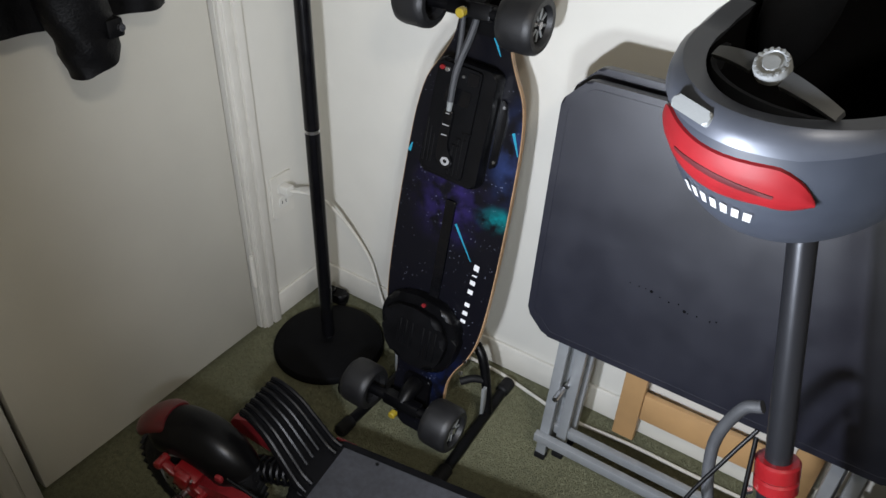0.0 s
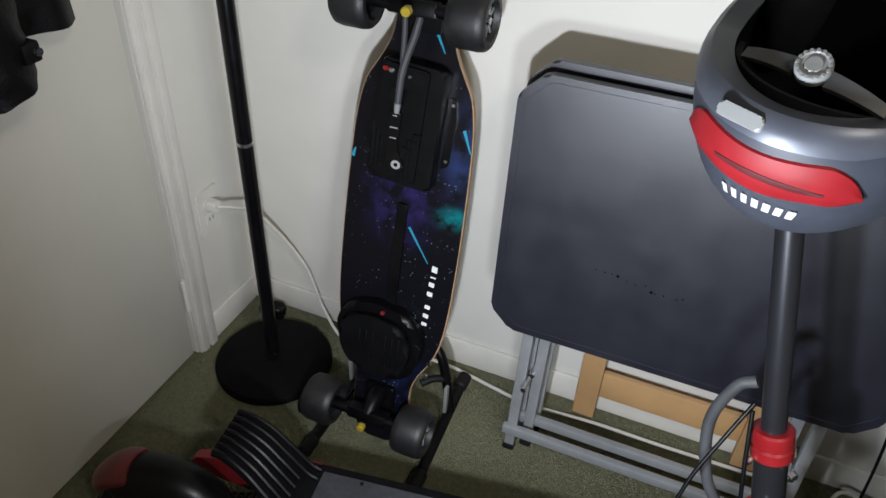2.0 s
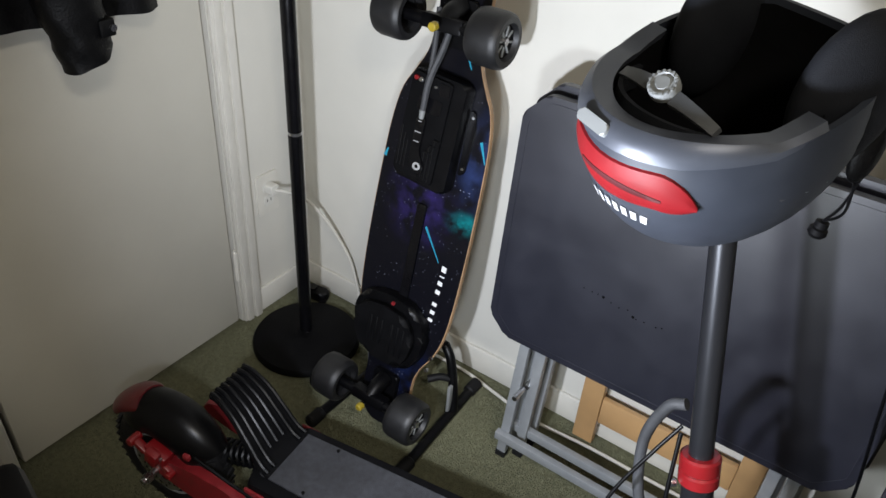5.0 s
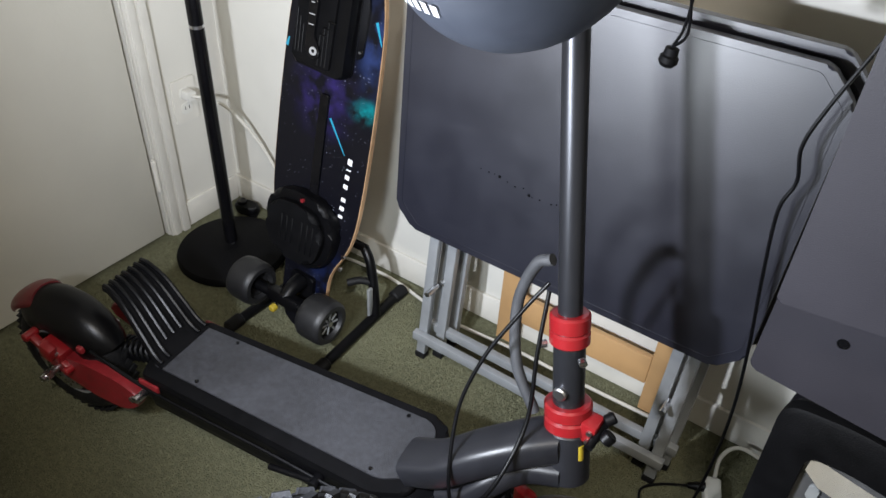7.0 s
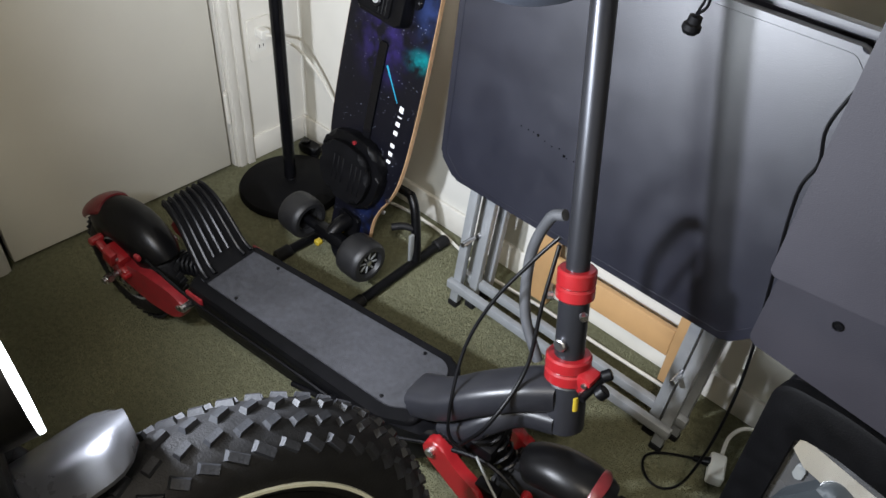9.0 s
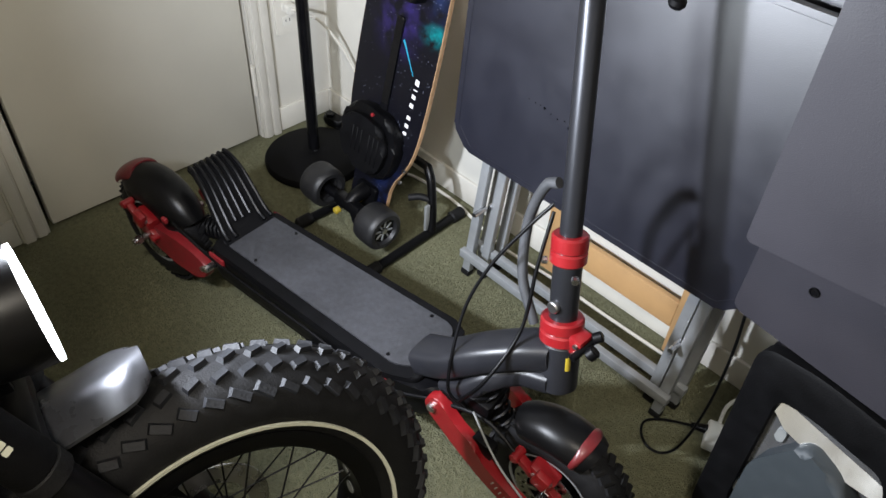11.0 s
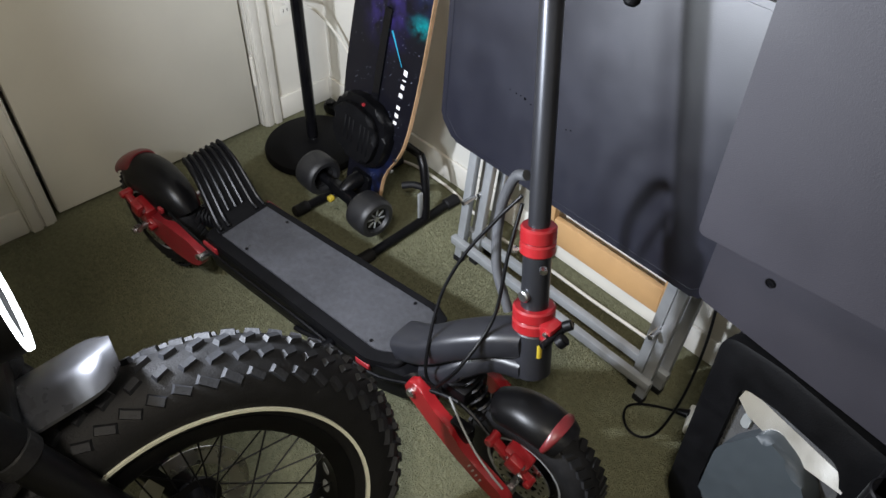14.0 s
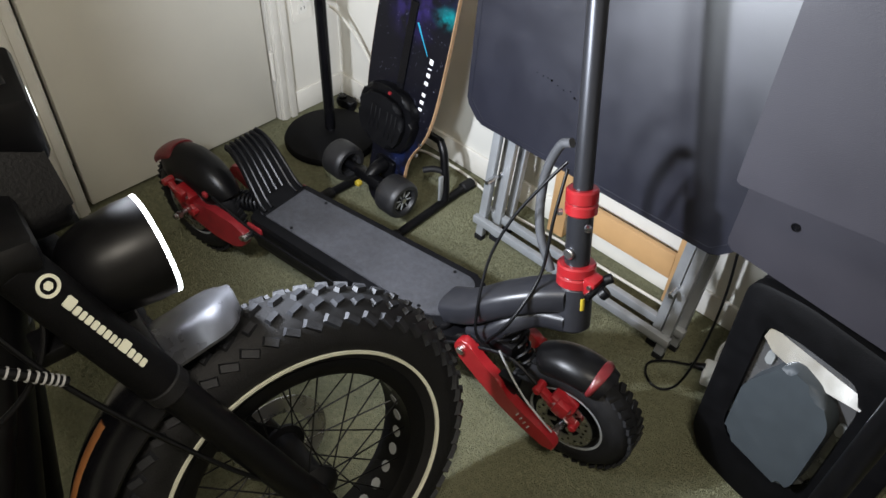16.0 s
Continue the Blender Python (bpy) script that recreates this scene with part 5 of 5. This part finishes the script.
# cable in a spiral wrap beside the fork
wrap = [bike(-0.33, 0.095, 0.775), bike(-0.29, 0.100, 0.745), bike(-0.25, 0.104, 0.712), bike(-0.225, 0.104, 0.69)]
bm = B()
tube(bm, wrap, 0.0055, 10)
spiral = part("wrapped_cable", bm, BLACK, bk)
way_ = curve_points(wrap, 16)
bm = B()
for p, q in zip(way_[::3], way_[1::3]):
    lathe(bm, [(0.0055, -0.0011), (0.0066, -0.0011), (0.0066, 0.0011), (0.0055, 0.0011)], p, q - p, 12, True)
part("spiral_wrap", bm, GREYP, spiral, "pale spiral wrap turns")
# mudguard: short tip ahead of the fork, long tail behind
def guard(r, a0, a1, wid, thick=0.003, n=20):
    bm = B()
    loops = []
    for i in range(n + 1):
        a = radians(a0 + (a1 - a0) * i / n)
        o = []
        for k in range(9):
            b = -1 + 2 * k / 8
            rr = r - 0.022 * b * b
            o.append(Vector((rr * math.cos(a), wid * b, CZ + rr * math.sin(a))))
        inn = [Vector((p.x - thick * math.cos(a), p.y, p.z - thick * math.sin(a))) for p in o]
        loops.append(o + inn[::-1])
    return rings(bm, loops)


part("rear_mudguard", guard(0.322, 118, 192, 0.064), GLOSS, bk, "glossy black mudguard tail", BKM)
bm = guard(0.3242, 132, 186, 0.026, 0.002)
part("mudguard_stripe", bm, COPPER, bk, "faint copper-brown stripe", BKM)
bm = B()
loops = []
for i in range(13):
    t = i / 12
    c = Vector((-0.160 + 0.142 * t, 0, 0.612 + 0.026 * t))
    wd = 0.056 * max(0.2, 1 - max(0, (t - 0.6) / 0.4) ** 4) ** 0.5
    o = [c + Vector((0, wd * b, 0.012 - 0.020 * b * b)) for b in (-1, -0.7, -0.35, 0, 0.35, 0.7, 1)]
    loops.append(o + [p - Vector((0, 0, 0.004)) for p in reversed(o)])
rings(bm, loops)
part("front_mudguard", bm, TIPG, bk, "glossy black mudguard tip", BKM)
# headlight
LSIDE = UP.cross(LIGHT_WAY).normalized()
LM = axes(LIGHT_AT, LIGHT_WAY, LSIDE, LIGHT_WAY.cross(LSIDE))
bm = B()
lathe(bm, [(0.010, -0.075), (0.030, -0.071), (0.046, -0.056), (0.055, -0.032), (0.0595, 0.005), (0.0595, 0.027), (0.057, 0.027), (0.057, 0.012), (0.010, 0.010)], (0, 0, 0), (1, 0, 0), 48)
hl = part("headlight", bm, BLACK, bk, "round black headlight, lit", LM)
bm = B()
lathe(bm, [(0.0565, 0.026), (0.0595, 0.0275), (0.0595, 0.0318), (0.058, 0.0318), (0.0565, 0.027)], (0, 0, 0), (1, 0, 0), 48, True)
part("lit_rim", bm, LENS, hl, "glowing white rim", LM)
part("lens", cyl(B(), (0.0115, 0, 0), (0.014, 0, 0), 0.056, seg=40), LENS, hl, "glowing lens", LM)
bm = B()
box(bm, (-0.06, -0.012, -0.062), (-0.02, 0.012, -0.045), 0.003)
box(bm, (-0.10, -0.022, -0.075), (-0.02, -0.014, 0.0), 0.003)
box(bm, (-0.10, 0.014, -0.075), (-0.02, 0.022, 0.0), 0.003)
box(bm, (-0.13, -0.022, -0.080), (-0.06, 0.022, -0.060), 0.004)
part("bracket", bm, BLACK, hl, m=LM)
part("bracket_bolt", cyl(B(), (-0.05, -0.030, -0.055), (-0.05, -0.022, -0.055), 0.006, seg=6), STEEL, hl, m=LM)
# handlebar bag
bag = thing("handlebar_bag", bike(-0.40, 0.0, 0.80), "black nylon handlebar bag with a zip", "bag")
BAGM = axes((0.0, -1.055, 0.0), (1, 0, 0), UP, (0, -1, 0))
bm = B()
prism(bm, rounded([(0.70, 0.745), (0.955, 0.745), (0.985, 0.775), (0.965, 0.81), (0.89, 0.935), (0.70, 1.0)], 0.018), 0.0, 0.15, 0.014, seg=3)
part("pouch", bm, LEATH, bag, m=BAGM)
bm = B()
tube(bm, [(0.975, 0.80, 0.12), (0.94, 0.858, 0.125), (0.892, 0.937, 0.12)], 0.003, 8)
zp = part("zip", bm, BLACK, bag, m=BAGM)
bm = B()
box(bm, (-0.030, -0.005, 0.0), (0.030, 0.005, 0.003), 0.001, m=Matrix.Translation((0.955, 0.842, 0.13)) @ Matrix.Rotation(radians(-59), 4, "Z") @ Matrix.Rotation(radians(70), 4, "X"))
part("zip_pull", bm, GREYP, zp, "grey woven pull tab", BAGM)
bm = B()
tube(bm, [(0.86, 0.76, 0.08), (0.84, 0.72, 0.10), (0.86, 0.70, 0.13)], 0.012, 10)
part("strap", bm, BLACKM, bag, m=BAGM)


# assumed work lamp clamped to the handlebar, its lit front kept small
wl = thing("assumed_lamp", LAMP_AT, "black box-shaped lamp assumed on the handlebar, lit white", "lamp")
WLM = axes(LAMP_AT, LAMP_WAY, LAMP_WAY.cross(UP).normalized() * -1, UP)
bm = B()
box(bm, (-0.06, -0.065, -0.040), (-0.004, 0.065, 0.040), 0.010)
part("housing", bm, BLACK, wl, m=WLM)
bm = B()
box(bm, (-0.006, -0.020, -0.008), (-0.0035, 0.014, 0.010), 0.0005)
part("lit_front", bm, LENS, wl, "glowing white lamp front", WLM)
bm = B()
tube(bm, [(-0.05, 0, -0.04), (-0.08, 0, -0.07), (-0.12, 0, -0.08)], 0.010, 12)
part("clamp", bm, BLACK, wl, m=WLM)

# ---- one-wheel vehicle standing below the panel ----
EO = Vector((1.640, -0.285, 0))
EM = axes(EO, (0.985, -0.173, 0), (0, 0, 1), (-0.173, -0.985, 0)) @ Matrix.Diagonal((1.06, 1.07, 1, 1))
eu = thing("electric_unicycle", EO, "black electric unicycle with a silver side plate and grey leg pad", "unicycle")
bm = B()
outer = rounded([(-0.135, 0.06), (-0.10, 0.012), (-0.03, 0.0), (0.06, 0.0), (0.12, 0.02), (0.16, 0.08), (0.155, 0.40), (0.12, 0.466), (-0.06, 0.466), (-0.150, 0.446)], 0.03)
prism(bm, outer, -0.20, -0.02, 0.02, seg=3)
part("shell", bm, GLOSS, eu, m=EM)
inner = rounded([(-0.078, 0.135), (0.10, 0.115), (0.118, 0.16), (0.105, 0.39), (0.04, 0.44), (-0.06, 0.43), (-0.098, 0.40)], 0.025)
bm = B()
ol = rounded([(-0.135, 0.06), (-0.10, 0.012), (-0.03, 0.0), (0.06, 0.0), (0.12, 0.02), (0.16, 0.08), (0.155, 0.40), (0.12, 0.466), (-0.06, 0.466), (-0.150, 0.446)], 0.03, 5)
n = len(ol)
il = []
for i in range(n):
    x, y = ol[i]
    il.append((-0.008 + (x - 0.01) * 0.56, 0.275 + (y - 0.275) * 0.64))
rings(bm, [[(x, y, -0.02) for x, y in ol], [(x, y, 0.0) for x, y in ol], [(x, y, 0.004) for x, y in [(0.01 + (a - 0.01) * 0.96, 0.27 + (b - 0.27) * 0.97) for a, b in ol]], [(x, y, 0.0) for x, y in il], [(x, y, -0.02) for x, y in il]], caps=False)
part("side_frame", bm, BLACKM, eu, "black side frame", EM)
bm = B()
prism(bm, [(-0.008 + (x - 0.01) * 0.57, 0.275 + (y - 0.275) * 0.645) for x, y in ol], -0.022, -0.012, 0.002)
plate = part("side_plate", bm, PLATE, eu, "shiny silver side plate", EM)
bm = B()
prism(bm, rounded([(-0.076, 0.135), (0.050, 0.120), (0.062, 0.15), (0.060, 0.31), (0.026, 0.355), (-0.034, 0.365), (-0.050, 0.335), (-0.082, 0.27)], 0.022), -0.013, 0.022, 0.012, seg=3)
part("leg_pad", bm, PADG, eu, "slate grey padded leg pad", EM)
# added strip standing for the light caught on the plate's top bevel
bm = B()
band = [(-0.092, 0.386, 0.366), (-0.070, 0.380, 0.350), (-0.02, 0.378, 0.346), (0.03, 0.376, 0.352), (0.075, 0.374, 0.362)]
rings(bm, [[(x, a, -0.0125), (x, b, 0.003), (x, b - 0.004, -0.0125)] for x, a, b in band])
part("bevel_highlight", bm, BEVEL_HI, eu, "bright strip for the highlight on the plate bevel", EM)
for x, y in ((-0.072, 0.325), (0.068, 0.295), (-0.086, 0.17), (0.066, 0.125)):
    bm = B()
    prism(bm, rounded([(x - 0.007, y - 0.014), (x + 0.007, y - 0.014), (x + 0.007, y + 0.014), (x - 0.007, y + 0.014)], 0.006), -0.013, -0.007, 0.002)
    part("pad_clip", bm, GREYK, plate, "pale slotted clip", EM)
bm = B()
lathe(bm, [(0.10 + 0.05 * math.cos(2 * math.pi * i / 16), 0.04 * math.sin(2 * math.pi * i / 16)) for i in range(16)], (0.01, 0.155, -0.11), (0, 0, 1), 40, True)
part("tyre", bm, RUBBER, eu, m=EM)

# ---- grey panel on a post ----
pn = thing("panel_stand", (1.72, -0.40, 0), "large dark grey plastic panel on a black post", "panel")
PNM = axes((1.425, -0.258, -0.026), (0.985, -0.12, 0), (0, 0, 1), (-0.12, -0.985, 0))
bm = B()
prism(bm, rounded([(0.0, 0.535), (0.52, 0.535), (0.52, 1.30), (0.0, 1.30)], 0.012), -0.03, 0.0, 0.003)
pb = part("lower_panel", bm, PANEL, pn, "dark grey plastic panel with a bolt hole", PNM)
bm = B()
prism(bm, rounded([(0.0, 0.686), (0.54, 0.785), (0.535, 1.32), (-0.010, 1.32)], 0.008), -0.010, 0.0, 0.002)
CVM = axes((1.426, -0.339, 0.0), (0.985, -0.12, 0), (0, 0, 1), (-0.12, -0.985, 0))
part("cover_panel", bm, PANEL, pn, "overlapping dark grey cover sheet", CVM)
for x in (0.06, 0.46):
    bm = B()
    box(bm, (x, 0.82, -0.078), (x + 0.03, 0.86, -0.0105), 0.003)
    part("spacer", bm, BLACK, pn, m=CVM)
bm = B()
lathe(bm, [(0.0055, 0.0005), (0.0070, 0.0012), (0.0070, 0.0022), (0.0052, 0.0022), (0.004, -0.004)], (0.088, 0.640, 0), (0, 0, 1), 20, True)
part("bolt_ring", bm, BLACK, pb, m=PNM)
part("bolt_hole", cyl(B(), (0.088, 0.640, 0.0004), (0.088, 0.640, 0.0014), 0.0052, seg=18), GLOSS, pb, m=PNM)
PX, PY = 1.745, -0.43
part("post", cyl(B(), (PX, PY, 0.02), (PX, PY, 0.60), 0.019, None, 24, 0.002), BLACK, pn, "black round post")
bm = B()
box(bm, (PX - 0.015, PY - 0.015, 0.575), (PX + 0.015, PY + 0.075, 0.60), 0.004)
part("bracket", bm, BLACK, pn)
part("foot_plate", cyl(B(), (PX, PY, 0.001), (PX, PY, 0.022), 0.07, None, 36, 0.006), BLACK, pn)
fb = thing("fabric_box", (1.93, -0.62, 0), "grey woven fabric storage box on the carpet", "storage box")
FBM = axes((1.93, -0.60, 0), (0.94, -0.34, 0), (0.34, 0.94, 0), (0, 0, 1))
bm = B()
box(bm, (-0.13, -0.22, 0.001), (0.2, 0.12, 0.30), 0.02, 3)
part("body", bm, FABRIC, fb, m=FBM)
bm = B()
box(bm, (-0.136, -0.226, 0.262), (0.206, 0.126, 0.305), 0.012, 3)
part("lid", bm, FABRIC, fb, m=FBM)

# ---- hanging cable, plug and adaptor ----
cb = thing("black_cable", (1.43, -0.12, 0), "thin black power cable hanging beside the panel", "cable")
bm = B()
tube(bm, [(1.44, -0.115, 1.02), (1.415, -0.118, 0.92), (1.388, -0.122, 0.83), (1.376, -0.124, 0.77), (1.386, -0.125, 0.72), (1.378, -0.126, 0.67), (1.392, -0.128, 0.56), (1.414, -0.130, 0.42), (1.428, -0.132, 0.29), (1.432, -0.145, 0.15), (1.424, -0.17, 0.05),
          (1.402, -0.182, 0.010), (1.372, -0.188, 0.008), (1.345, -0.168, 0.007), (1.338, -0.14, 0.008), (1.365, -0.112, 0.012), (1.415, -0.085, 0.018)], 0.0027, 8)
part("lead", bm, BLACK, cb)
bm = B()
cyl(bm, (1.408, -0.088, 0.018), (1.438, -0.077, 0.024), 0.006, 0.010, 12, 0.001)
part("plug", bm, BLACK, cb)
ad = thing("extension_plug", (1.455, -0.12, 0), "white extension cord socket on the carpet", "plug")
bm = B()
box(bm, (-0.016, -0.03, 0.0), (0.016, 0.03, 0.030), 0.006, 3, m=pose(1.452, -0.078, 0.002, 0, 0, 20))
part("body", bm, WHITEP, ad)
bm = B()
tube(bm, [(1.446, -0.046, 0.020), (1.44, -0.015, 0.05), (1.462, 0.02, 0.06), (1.52, 0.045, 0.030), (1.62, 0.05, 0.008)], 0.004, 8)
part("cord", bm, CORD, ad)

# ---- leather jacket hung on the door ----
jk = thing("leather_jacket", (0.05, -0.5, 0.9), "black leather jacket hanging against the closet door", "jacket")
bm = B()
front, back = [], []
for k in range(9):
    z = 0.905 + 0.075 * k
    front.append([Vector((0.050 + 0.012 * math.sin(y * 31 + k * 0.5) + 0.006 * math.sin(y * 70), y, z + 0.012 * math.sin(y * 9 + 1))) for y in (-0.78 + 0.48 * i / 40 for i in range(41))])
    back.append([Vector((0.012, p.y, p.z)) for p in front[-1]])
rings(bm, [f + b[::-1] for f, b in zip(front, back)])
part("body", bm, LEATH, jk, "black leather body with a straight hem")


def sleeve(pts, radii, label, strap_side):
    bm = B()
    line = curve_points(pts, 6)
    loops = []
    for i, p in enumerate(line):
        f = i / (len(line) - 1)
        rx, ry = radii[0] + (radii[2] - radii[0]) * f, radii[1] + (radii[3] - radii[1]) * f
        loops.append([p + Vector((rx * math.cos(a) + 0.003 * math.sin(5 * a + i), ry * math.sin(a) + 0.002 * math.sin(i * 1.7), 0.012 * math.sin(a) * (1 - f))) for a in (2 * math.pi * q / 28 for q in range(28))])
    inner = [[p0 + (q - p0) * 0.86 for q in l] for p0, l in zip(line[:4], loops[:4])]
    rings(bm, inner[::-1] + loops, caps=False)
    bm.faces.new([bm.verts.new(v) for v in loops[-1]])
    sl = part("sleeve", bm, LEATH, jk, label)
    p = line[0]
    bm = B()
    box(bm, p + Vector((radii[0] * 0.4, strap_side * radii[1] * 0.5 - 0.014, 0.045)), p + Vector((radii[0] + 0.008, strap_side * radii[1] * 0.95 - 0.004, 0.075)), 0.004)
    part("cuff_strap", bm, LEATH, sl)
    part("snap_button", cyl(B(), p + Vector((radii[0] * 0.9, strap_side * radii[1] * 0.7, 0.060)), p + Vector((radii[0] + 0.012, strap_side * radii[1] * 0.7, 0.060)), 0.006, seg=14), STEEL, sl, "small snap button")


sleeve([(0.090, -0.484, 0.852), (0.088, -0.492, 0.93), (0.085, -0.515, 1.06), (0.08, -0.56, 1.28)], (0.034, 0.043, 0.055, 0.07), "leather sleeve with a snapped cuff", 1)
# ---- carpet pile near the camera ----
rt = np.random.default_rng(4)
N = 170000
cx, cy = rt.uniform(0.02, 2.0, N), rt.uniform(-1.15, 0.07, N)
hgt, ang, lean = rt.uniform(0.002, 0.0055, N), rt.uniform(0, 6.283, N), rt.uniform(-0.003, 0.003, (N, 2))
wx, wy = 0.0012 * np.cos(ang), 0.0012 * np.sin(ang)
z0 = np.zeros(N)
tri = np.stack([np.stack([cx - wx, cy - wy, z0], 1), np.stack([cx + wx, cy + wy, z0], 1), np.stack([cx + lean[:, 0], cy + lean[:, 1], hgt], 1)], 1).reshape(-1, 3)
me = bpy.data.meshes.new("carpet_pile")
me.from_pydata(tri.tolist(), [], np.arange(3 * N).reshape(-1, 3).tolist())
me.materials.append(TUFT)
tagged(new("carpet_pile", me), "short olive grey carpet tufts", "carpet", kind="stuff")
